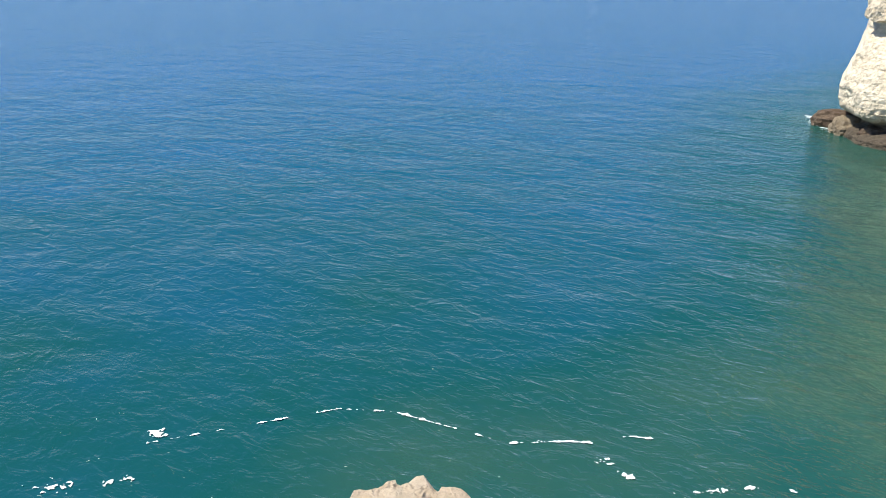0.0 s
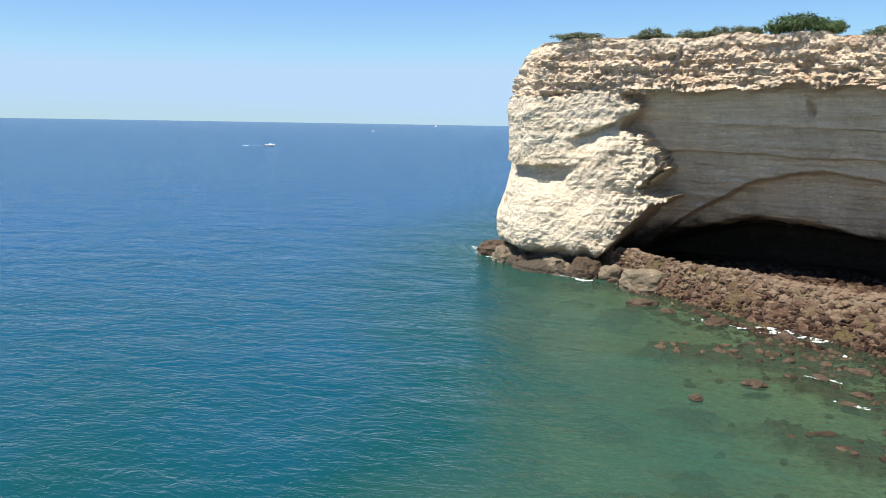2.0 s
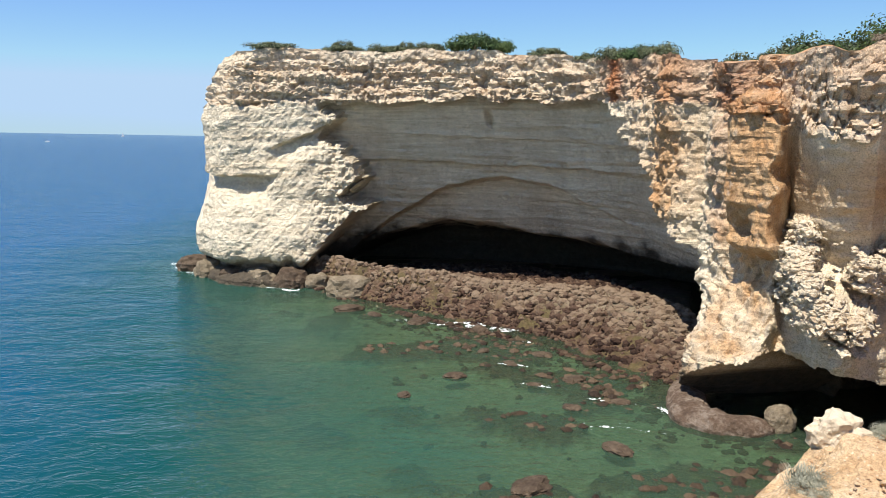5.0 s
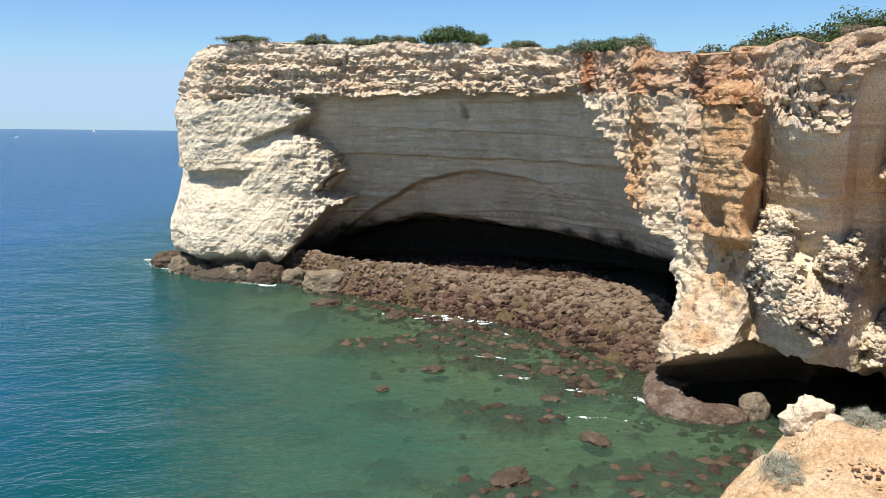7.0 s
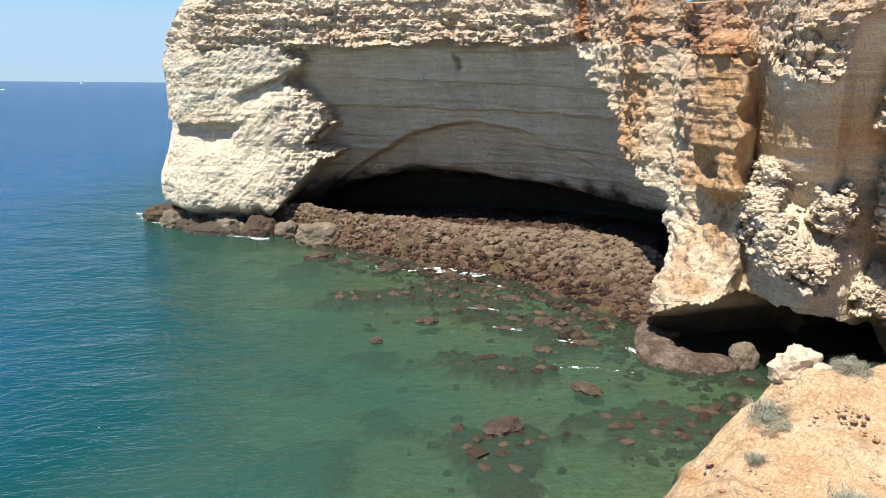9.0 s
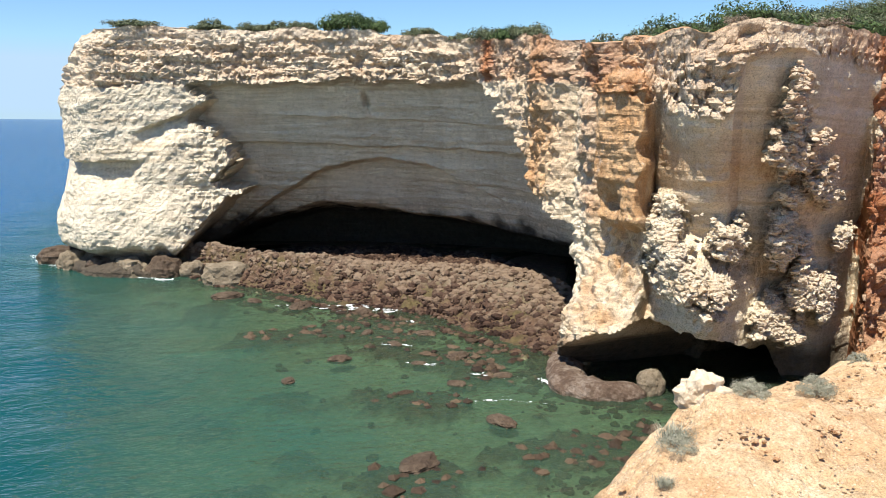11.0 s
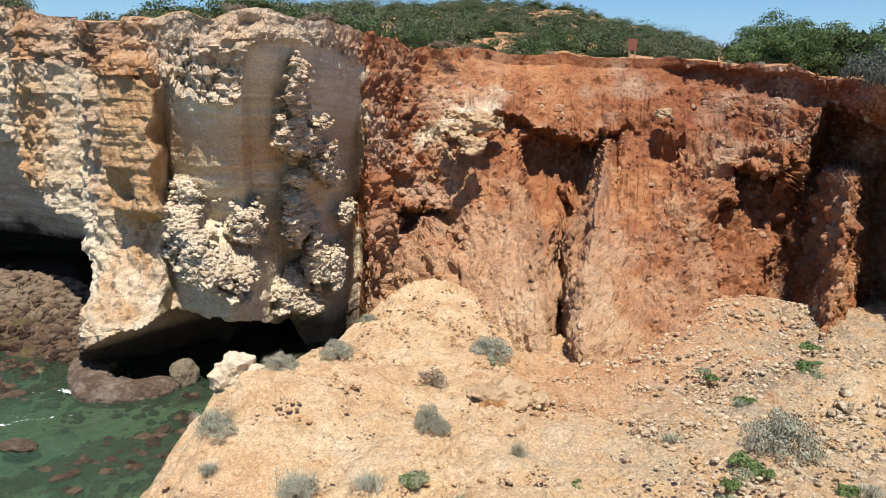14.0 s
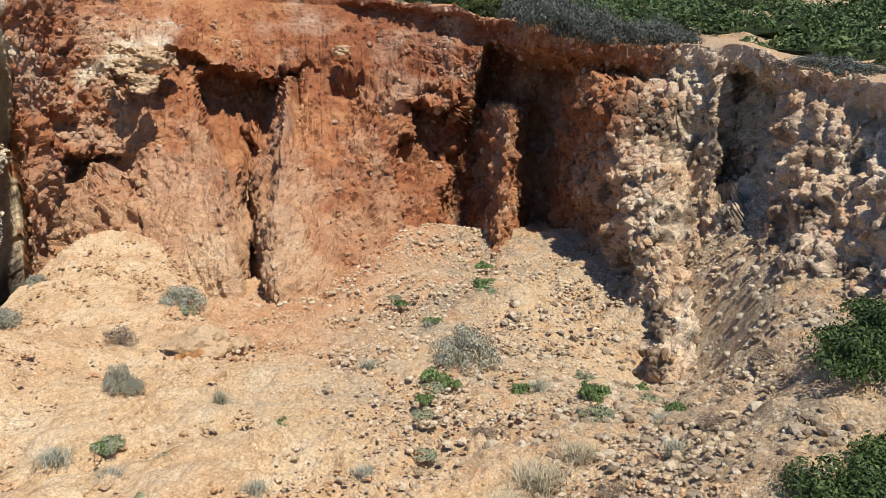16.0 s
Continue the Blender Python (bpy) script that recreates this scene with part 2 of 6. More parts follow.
def water_material():
    n = Nodes("sea water")
    m = n.add("ShaderNodeMapping")
    m.inputs["Rotation"].default_value = (0, 0, radians(18))
    m.inputs["Scale"].default_value = (0.62, 1.0, 1.0)
    n.link(n.pos, m.inputs["Vector"])

    def wave(scale, detail, rough, dist=0.6):
        t = n.add("ShaderNodeTexNoise")
        t.inputs["Scale"].default_value, t.inputs["Detail"].default_value = scale, detail
        t.inputs["Roughness"].default_value, t.inputs["Distortion"].default_value = rough, dist
        n.link(m.outputs[0], t.inputs["Vector"])
        return t.outputs["Fac"]
    h = n.math('ADD', n.math('MULTIPLY', wave(0.2, 2, 0.5), 0.8), n.math('MULTIPLY', wave(1.0, 3, 0.6, 0.8), 0.34))
    h = n.math('ADD', h, n.math('MULTIPLY', wave(2.6, 3, 0.6, 0.6), 0.17))
    b = n.add("ShaderNodeBump")
    b.inputs["Strength"].default_value, b.inputs["Distance"].default_value = 1.0, 0.55
    n.link(h, b.inputs["Height"])
    depth = n.attr("depth")
    patch = n.noise(0.09, 5, 0.6)
    d = n.math('ADD', depth, n.span(patch, 0.3, 0.7, -0.10, 0.10))
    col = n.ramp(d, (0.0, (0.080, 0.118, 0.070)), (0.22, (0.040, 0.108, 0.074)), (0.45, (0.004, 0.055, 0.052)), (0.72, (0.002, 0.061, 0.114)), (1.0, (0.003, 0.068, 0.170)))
    dif = n.add("ShaderNodeBsdfDiffuse")
    n.link(col, dif.inputs["Color"])
    clear = n.add("ShaderNodeBsdfTransparent")
    clear.inputs["Color"].default_value = (0.52, 0.70, 0.61, 1)
    body = n.add("ShaderNodeMixShader")
    n.link(n.span(d, 0.02, 0.45, 0.75, 0.0), body.inputs[0])
    n.link(dif.outputs[0], body.inputs[1])
    n.link(clear.outputs[0], body.inputs[2])
    gl = n.add("ShaderNodeBsdfGlossy")
    gl.inputs["Roughness"].default_value = 0.13
    n.link(b.outputs[0], gl.inputs["Normal"])
    fr = n.add("ShaderNodeFresnel")
    fr.inputs["IOR"].default_value = 1.333
    n.link(b.outputs[0], fr.inputs["Normal"])
    top = n.add("ShaderNodeMixShader")
    # the slopes of the waves keep a rough sea from mirroring fully at grazing angles
    n.link(n.math('MULTIPLY', fr.outputs[0], 0.82), top.inputs[0])
    n.link(body.outputs[0], top.inputs[1])
    n.link(gl.outputs[0], top.inputs[2])
    n.link(top.outputs[0], n.out.inputs[0])
    return n.mat


def leaf_material(name, dark, mid, light):
    n = Nodes(name)
    info = n.add("ShaderNodeObjectInfo").outputs["Random"]
    island = n.tree.nodes["Geometry"].outputs["Random Per Island"]
    col = n.ramp(n.math('ADD', n.math('MULTIPLY', island, 0.8), n.math('MULTIPLY', info, 0.2)), (0.0, dark), (0.5, mid), (1.0, light))
    n.done(col, 0.6, 0.3)
    return n.mat


ROCK, SOIL, SHORE, WATER = rock_material(), soil_material(), shore_material(), water_material()
LEAF_GREEN = leaf_material("green macchia leaves", (0.016, 0.032, 0.008), (0.042, 0.075, 0.018), (0.095, 0.135, 0.036))
LEAF_OLIVE = leaf_material("olive macchia leaves", (0.034, 0.044, 0.020), (0.082, 0.098, 0.046), (0.165, 0.175, 0.088))
LEAF_GREY = leaf_material("grey shrub leaves", (0.18, 0.18, 0.13), (0.29, 0.285, 0.21), (0.42, 0.405, 0.31))

# ---- cliffs ----
# rim of the cliff: azimuth from the eye, distance, height of the edge
RIM = np.array((
    (-7.35, 75.0, 19.9), (-6.0, 72.0, 20.35), (-2, 70.5, 20.4), (4, 69, 20.2), (9, 67.5, 20.2), (14, 66.5, 19.8), (18, 63.5, 19.4),
    (20.5, 57.5, 18.8), (23, 51, 18.2), (26, 45.5, 17.5), (28.3, 42.5, 17.1), (31, 39.5, 17.1), (34.5, 35.8, 16.85), (38.5, 35.2, 17.0),
    (42, 37.4, 17.0), (45, 43.0, 17.1), (48.3, 49.5, 17.0), (52.6, 53.5, 16.9), (58, 56.5, 16.9), (64, 56.5, 16.8), (72, 52, 16.1),
    (77.3, 48, 14.9), (80, 43.5, 14.2), (85, 40, 13.4), (89, 38.5, 13.5), (92.8, 36, 13.7), (96.7, 33, 13.0), (102.3, 29, 12.4),
    (110, 23, 12.0), (120, 14, 11.8)))
# azimuth, and how far the gully's face stands out at its foot, at the ledge and on the slope above
GULLY = np.array((
    (45.5, 47, 49.5, 51.5, 53, 56, 59.2, 59.7, 60.3, 61.0, 61.4, 62.4, 64, 68, 70, 72, 74, 77, 79),
    (1, 2, 4, 8, 11.5, 13.5, 14.5, 12.5, 12.5, 13.5, 14, 15.5, 17.5, 16, 13, 10.5, 7, 4, 1.2),
    (1, 1.2, 2, 3.5, 5, 5.5, 5.5, 5, 5, 5, 5, 5.5, 5.5, 5, 4.5, 4, 3.5, 2.5, 1.2),
    (0.5, 0.8, 1.6, 4.5, 6.5, 7.0, 7.0, 7.0, 7.0, 7.0, 7.0, 6.5, 6.0, 4.0, 3.0, 2.0, 1.5, 1.2, 1.0)))
RIBS = (
    (12.5, (0.5, 3, 6, 9, 11.8), (59.0, 58.7, 57.9, 56.7, 56.0), (8.2, 7.4, 5.4, 3.2, 1.8), (0.9, 0.9, 0.8, 0.7, 0.6), (35.3, 36.7, 41.2, 46.2, 50.4), 4.2, 1.3),
    (11.4, (0.4, 2.7, 5.8, 8.6, 11.2), (61.6, 61.4, 61.8, 62.3, 62.8), (1.2, 1.1, 0.9, 0.7, 0.5), (7.4, 6.0, 3.9, 2.1, 1.0), (32.8, 34.4, 38.6, 43.6, 48.2), 4.6, 1.3),
    (10.2, (1.4, 4.5, 9.4), (77.3, 77.8, 78.3), (1.1, 1.1, 0.8), (1.5, 1.4, 1.0), (37.0, 39.4, 42.8), 3.4, 1.6),
    (12.0, (0.0, 2.5, 6.0, 9.0, 12.0), (91.8, 91.4, 89.6, 88.4, 88.0), (2.8, 3.2, 4.6, 5.4, 4.6), (3.4, 3.8, 5.0, 5.0, 5.0), (25.0, 26.8, 31.0, 34.4, 37.2), 6.0, 2.5))
BACK = 34          # columns along the hidden seaward side of the headland


def rim_line():
    """Even columns along the rim: nominal azimuth, x, y, z, outward normal."""
    a = np.interp(np.linspace(0, len(RIM) - 1, 900), np.arange(len(RIM)), RIM[:, 0])
    d, z = np.interp(a, RIM[:, 0], RIM[:, 1]), np.interp(a, RIM[:, 0], RIM[:, 2])
    for _ in range(60):
        d[1:-1] = (d[:-2] + 2 * d[1:-1] + d[2:]) / 4
        z[1:-1] = (z[:-2] + 2 * z[1:-1] + z[2:]) / 4
    x, y = pol(a, d)
    s = np.concatenate([[0], np.cumsum(np.hypot(np.diff(x), np.diff(y)))])
    even = np.arange(0, s[-1], 0.115)
    a, x, y, z = (np.interp(even, s, v) for v in (a, x, y, z))
    # hidden seaward side, straight away from the eye
    far = np.linspace(320, 75.6, BACK)
    bx, by = pol(np.full(BACK, -7.35), far)
    a = np.concatenate([-7.35 - (far - 75.0) * 0.05, a])
    x, y, z = np.concatenate([bx, x]), np.concatenate([by, y]), np.concatenate([np.full(BACK, 20.0), z])
    sx, sy = x.copy(), y.copy()
    for _ in range(160):
        sx[1:-1] = (sx[:-2] + 2 * sx[1:-1] + sx[2:]) / 4
        sy[1:-1] = (sy[:-2] + 2 * sy[1:-1] + sy[2:]) / 4
    tx, ty = np.gradient(sx), np.gradient(sy)
    l = np.hypot(tx, ty)
    nx, ny = ty / l, -tx / l
    w = step(29.0, 32.5, a)                  # from the buttress on, straight towards the bowl's middle
    nx, ny = nx * (1 - w) - w * np.sin(np.radians(a)), ny * (1 - w) - w * np.cos(np.radians(a))
    l = np.hypot(nx, ny)
    return a, x, y, z, nx / l, ny / l


# plates of old crust on the wall over the sea cave: azimuth, height, half width, half height, lean
PLATES = ((40.9, 13.4, 0.6, 1.7, 0.0), (41.0, 11.9, 1.5, 1.4, 0.0), (42.6, 10.4, 1.0, 1.2, 0.0),
          (41.2, 9.6, 1.0, 0.5, 0.0), (32.9, 8.0, 1.2, 1.8, -0.5), (34.6, 5.9, 3.0, 1.2, -0.35), (37.3, 7.4, 1.3, 1.0, -0.4), (40.6, 7.3, 1.0, 1.5, -0.5),
          (42.0, 5.4, 0.9, 1.8, -0.6), (40.4, 3.4, 1.7, 1.0, -0.5), (43.5, 4.0, 0.6, 1.3, -0.4), (44.0, 7.2, 0.5, 0.8, 0.0))


def plates(a, z, ragged=1.0):
    """How far the plates of crust stand out of the leaning wall, and how surely a place lies on one."""
    out, sure = np.zeros(np.shape(a)), np.full(np.shape(a), -9.0)
    rag = ragged * fbm(a * 0.62 + 0.4 * z, z - 0.25 * a, z * 0, 0.9, 5, 61, 0.72)
    for pa, pz, ha, hz, lean in PLATES:
        u = (a - pa) * 0.62
        v = z - pz - lean * u * 1.2
        r = np.sqrt((u / (ha * 0.62)) ** 2 + (v / hz) ** 2)
        sure = np.maximum(sure, 1 - r + rag)
        out = np.maximum(out, step(-0.25, 0.45, 1 - r + 0.8 * rag) * (np.clip(0.55 + 0.35 * (hz - v), 0.5, 1.2) + 0.5 * (pz < 8.5)))
    return out, sure


def ledge_height(a):
    """Height of the undercut ledge that runs across the red gully."""
    return np.interp(a, [46, 49.3, 52, 55, 56.5, 59.8, 62.2, 64, 67.4, 70, 75, 78], [9.0, 10.4, 12.0, 13.0, 12.8, 10.9, 10.6, 12.3, 12.6, 12.0, 10.6, 10.0])


def cliff_shape(a, x, y, z, top):
    """How far the face stands out from the rim, and its colours, at height z below the rim."""
    h = z / top
    # upper crust: rough beds; the lip that overhangs the alcoves
    lip = np.interp(a, [-7, 2, 9, 19, 26, 31, 32.5, 36.2, 37.0, 37.6, 41, 45], [15.4, 15.7, 16.0, 15.9, 15.0, 14.2, 13.4, 13.2, 13.6, 15.4, 15.9, 15.4])
    lip = lip + 0.25 * value_noise(a * 0.9, a * 0, a * 0, 3)
    warp = 0.55 * fbm(a * 0.8, z * 0.6, z * 0, 1.0, 4, 13)
    # streaks of the sunlit face climb to the right
    across, along = (a * 1.2 - z) * 0.7, (a * 1.2 + z) * 0.7
    warp = warp + 1.0 * fbm(across * 1.6, along * 0.22, z * 0, 1.0, 4, 14, 0.6) * step(8, 4, a)
    # alcove of the headland
    left = np.interp(z, [1.0, 1.4, 4.4, 6.0, 7.1, 7.7, 8.4, 9.5, 11.0, 12.2, 12.9, 14.5, 15.6], [-2.0, -1.5, 0.5, 1.9, 2.8, 1.2, 2.0, 2.8, 1.9, 0.9, -0.7, 0.7, -0.2])
    right = np.interp(z, [0.7, 2.5, 5.5, 6.6, 8.6, 11.7, 14.7, 16.0], [28.2, 27.2, 26.3, 25.4, 23.3, 21.4, 19.7, 19.2]) + 0.5 * value_noise(z * 0.9, z * 0, z * 0, 6)
    alcove = step(-0.3, 0.4, a + warp - left) * step(0.6, -0.4, a + warp - right) * step(0.15, -0.15, z - lip)
    deep = alcove * (1.45 + 6.2 * np.clip(1 - z / 16.0, 0, 1))
    arch = np.interp(a, [0, 1.3, 4.5, 7.0, 9.4, 12.0, 14.3, 15.9, 17.6, 19.5], [0.5, 2.7, 6.2, 8.1, 9.2, 9.6, 9.1, 7.8, 6.0, 3.5]) + 0.25 * fbm(a, z * 0, z * 0, 1.6, 3, 16)
    deep = deep + alcove * (1.7 - 1.2 * step(12, 19, a)) * step(0.15, -0.25, z - arch)
    deep = deep + alcove * 0.55 * step(0.06, -0.06, z - 10.7 + 0.03 * (a - 10) - 0.12 * value_noise(a * 0.8, z * 0, z * 0, 9))
    deep = deep + alcove * (0.22 * step(0.05, -0.05, z - 13.6 + 0.05 * a) + 0.3 * step(0.05, -0.05, z - 8.0 + 0.04 * a) * step(12, 15, a) + 0.25 * step(0.06, -0.06, z - 5.4 + 0.03 * a))
    deep = deep + 0.9 * bump(a, 11.35, 0.25) * bump(z + 1.2 * (a - 11.35), 14.6, 0.55)
    mouth = np.interp(a, [-1, 1, 3, 7, 11, 15, 19, 23, 26.5, 27.6], [0.2, 1.2, 2.5, 4.5, 4.0, 2.8, 2.1, 2.4, 2.9, 1.8]) + 0.3 * fbm(a, z * 0, z * 0, 1.8, 3, 18)
    deep = deep + 7.0 * step(1.1, -0.6, z - mouth) * step(-1.0, 0.6, a) * step(28.2, 27.4, a)
    # tip of the headland: leaning foot, overhung hollows, the wave-cut notch
    tip = step(1.0, -2.0, a) * step(-14, -9, a)
    edge = step(-4.5, -7.0, a) * step(-14, -9, a)
    out = edge * np.interp(z, [0.5, 1.6, 3.9, 6.5, 8.9, 14.4, 16.0, 18.5, 20.0], [1.2, 1.9, 2.2, 1.3, 1.1, 1.5, 1.0, 0.3, -0.7])
    out = out + tip * (1 - edge) * (1.2 * (1 - h) + 0.9 * step(8.0, 4.0, z)) - tip * 1.5 * bump(z - 0.25 * value_noise(a * 1.3, z * 0, z * 0, 12), 1.5, 0.55) + tip * 0.5 * step(1.2, 0.3, z)
    rag = 0.35 * fbm(a, z, z * 0, 1.2, 3, 20)
    deep = deep + 1.25 * step(0.1, -0.1, z + rag - 9.4 - 0.12 * np.sin(a * 2.0)) * np.clip((z + rag - 6.7) / 2.2, 0, 1) * step(-8.6, -7.8, a + rag) * step(-3.4, -4.4, a + 1.3 * rag)
    crease = z - 12.9 - 0.55 * (a + 1.6)
    deep = deep + 0.95 * step(0.1, -0.1, crease + rag) * np.clip((crease + rag + 2.0) / 1.8, 0, 1) * step(-4.2, -3.0, a + rag) * step(1.0, -0.2, a + rag)
    # wall over the sea cave
    wall = step(31.4, 31.9, a + 0.25 * value_noise(z * 1.1, z * 0, z * 0, 22)) * step(45.8, 45.0, a)
    lean_in = np.minimum(np.clip((lip - z) * 0.555, 0, 6.4) + 0.40, 6.6 - 2.0 * step(41.5, 43.5, a))
    deep = deep + wall * (1 - step(9.2, 7.4, z + 0.4 * (a - 32) + 0.8 * warp) * (1 - step(36.0, 40.5, a)) * 0.72) * step(0.15, -0.1, z - lip) * lean_in
    crusted = plates(a, z)[0] * wall
    roof = np.interp(a, [28.0, 28.6, 30, 31.5, 34, 36.5, 38, 40, 41.4], [-0.7, 0.1, 1.9, 3.0, 3.0, 2.7, 2.3, 1.3, -0.5]) + 0.2 * value_noise(a * 1.2, z * 0, z * 0, 8)
    deep = deep + 9.0 * step(0.25, -0.25, z - roof) * step(27.9, 28.5, a) * step(42.0, 41.0, a)
    # the buttress foot hangs forward over the cave
    out = out + 3.2 * step(7.0, 2.2, z) * bump(a, 29.9, 2.4) + crusted
    # columns of the buttress: a rough one, the smooth orange one, the grooves beside them
    col = step(28.8, 29.3, a + 0.25 * value_noise(z * 0.8, z * 0, z * 0, 24)) * step(31.9, 31.4, a + 0.25 * value_noise(z * 1.1, z * 0, z * 0, 22)) * step(7.4, 8.4, z) * step(15.6, 15.0, z)
    out = out + 0.7 * bump(a, 24.4, 0.9) + 0.6 * bump(a, 27.8, 0.7) * step(6, 9, z) + 1.25 * col - 0.9 * bump(a, 25.9, 0.35) * step(4, 8, z) - 0.8 * bump(a, 29.0, 0.22) * step(8, 10, z)
    deep = deep + 1.3 * bump(a, 30.0, 0.6) * bump(z, 9.0, 0.7)
    # red gully: how far its face stands out from the rim at three heights
    wob = 0.3 * value_noise(a * 0.3, z * 0.3, z * 0, 19)
    g = a + wob * step(46, 48, a) - 0.32 * np.clip(z - 4.5, 0, 5) * bump(a, 60.2, 2.2)
    foot = np.interp(g, GULLY[0], GULLY[1])
    ledge = np.interp(g, GULLY[0], GULLY[2])
    slope = np.interp(g, GULLY[0], GULLY[3])
    zl = ledge_height(a) + 1.3 * fbm(a * 0.5, z * 0.1, z * 0, 1.0, 5, 17, 0.65)
    t = np.clip((z - 3.0) / (zl - 3.0), -0.5, 1)
    face = foot * (1 - t) + ledge * t
    up = step(0.0, 0.5, z - zl)
    tiers = 0.35 * np.floor((top - z) / 0.9 + 0.8 * fbm(a * 0.25, z * 0.2, z * 0, 1.0, 3, 28)) - 0.35 * (top - z) / 0.9
    face = face * (1 - up) + up * np.maximum(slope * np.clip((top - z - 0.7) / (top - zl - 1.0), 0, 1) + 0.8 * tiers * step(0.8, 1.6, top - z), 0)
    gully = step(45.4, 46.0, a) * step(79.5, 78, a)
    out = out + gully * face
    lean = np.interp(a, [78, 80, 84.5, 89.5, 95, 104, 112, 120], [0, 1.0, 2.5, 4.0, 7.5, 10, 5, 2])
    out = out + lean * np.clip((top - z - 0.9) / (top - 2.0), 0, 1.2) ** 0.95
    shelf = step(46.5, 49, a) * step(76, 74, a)
    deep = deep + shelf * (0.9 - 0.6 * bump(a, 61.5, 2.8)) * step(-0.2, 0.2, fbm(a * 0.45, z * 0.9, z * 0, 1.0, 4, 15)) * step(0.35, 0.0, z - zl) * np.clip(1 - (zl - z) / 2.2, 0, 1)
    jag = 1.1 * fbm(a * 0.6, z * 0.5, z * 0, 1.0, 4, 29, 0.6)
    # the slanting cleft under the upper slope and hollows in the knobbly parts
    deep = deep + 0.5 * gully * crest(a - 56.6 - 1.15 * (12.9 - z) + 0.4 * wob, 0.0, 0.4) * step(10.6, 11.2, z) * step(13.6, 13.0, z)
    deep = deep + gully * (3.0 * step(70.4, 71.2, a + jag) * step(75.2, 74.2, a + wob) * step(10.4, 9.6, z + jag) * step(5.4, 7.0, z) + 3.2 * step(56.4, 57.4, a + jag) * step(63.8, 62.6, a - jag) * step(11.9, 10.8, z + jag) * step(6.0, 8.0, z) + 1.8 * crest(a + wob, 66.6, 1.3) * bump(z, 10.6, 0.8) + 2.6 * step(48.2, 49.0, a + jag) * step(52.2, 51.2, a - jag) * step(7.6, 6.6, z + jag) * step(3.0, 4.6, z) + 1.2 * crest(a + 2 * wob, 48.0, 0.8) * bump(z, 8.8, 0.9))
    corner = 74.0 + 3.0 * np.clip((z - 5) / 9, 0, 1)
    deep = deep + np.interp(a, [73, 77, 81, 82.4, 83.8], [5.6, 5.6, 5.2, 3.0, 0.0]) * step(-0.5, 0.4, a - corner) * step(top - 1.0, top - 2.2, z)
    deep = deep + 2.4 * step(78.5, 80.5, a) * step(89.0, 85.0, a + wob) * step(top - 0.5, top - 1.3, z) * step(7.0, 9.6, z + 0.5 * wob)
    deep = deep + 0.75 * step(65.5, 67.5, a) * step(79.0, 77.0, a) * step(top - 0.25, top - 0.6, z + wob) * step(top - 2.2, top - 1.4, z)
    # pale knobbly cliff with a dark hollow under the rim
    pale = step(81, 83, a)
    deep = deep + pale * (3.2 * step(92.6, 93.4, a + wob) * step(96.6, 95.4, a + wob) * step(7.0, 8.2, z) * step(top - 0.8, top - 1.4, z) + 1.6 * bump(a, 88.8, 0.5) * bump(z, 11.2, 1.1))
    # ribs: height, ridge azimuth, half width to the two sides, distance of the ridge
    total = out - deep
    rim_d = np.interp(a, RIM[:, 0], RIM[:, 1])
    wa = a + 0.3 * value_noise(a * 0.3, z * 0.22, z * 0, 23)
    ribbed = np.zeros(np.shape(a))
    for top_z, hs, ridge, left_w, right_w, dist, fall, power in RIBS:
        c, lw, rw, d = (np.interp(z, hs, q) for q in (ridge, left_w, right_w, dist))
        u = np.where(wa < c, (c - wa) / lw, (wa - c) / rw)
        rib = rim_d - d - fall * u ** power + 0.5 * value_noise(a * 0.35, z * 0.4, z * 0, 25)
        rib = rib - 30 * step(top_z, top_z + 1.0, z) - 60 * step(47.5, 45.5, a)
        k = np.clip(0.5 + (rib - total) / 0.9, 0, 1)
        total = total * (1 - k) + rib * k + 0.2 * k * (1 - k)
        ribbed = np.maximum(ribbed, k)
    # the crack beside the spire, and the thin slab that leans in it
    mid = 59.95 - 0.08 * np.clip(z - 4.5, 0, 6) + 0.4 * fbm(z, z * 0, z * 0, 1.8, 3, 27)
    total = total - 4.5 * crest(a - mid, 0.0, 0.5) * step(8.6, 6.4, z) - 1.3 * crest(a - mid - 0.95 - 0.10 * np.clip(z - 4, 0, 6), 0.0, 0.3) * step(4.0, 5.0, z) * step(10.0, 9.0, z)
    return total, dict(alcove=alcove, wall=wall, tip=tip, gully=gully, pale=pale, lip=lip, crusted=crusted, up=up, ribbed=ribbed, col=col)


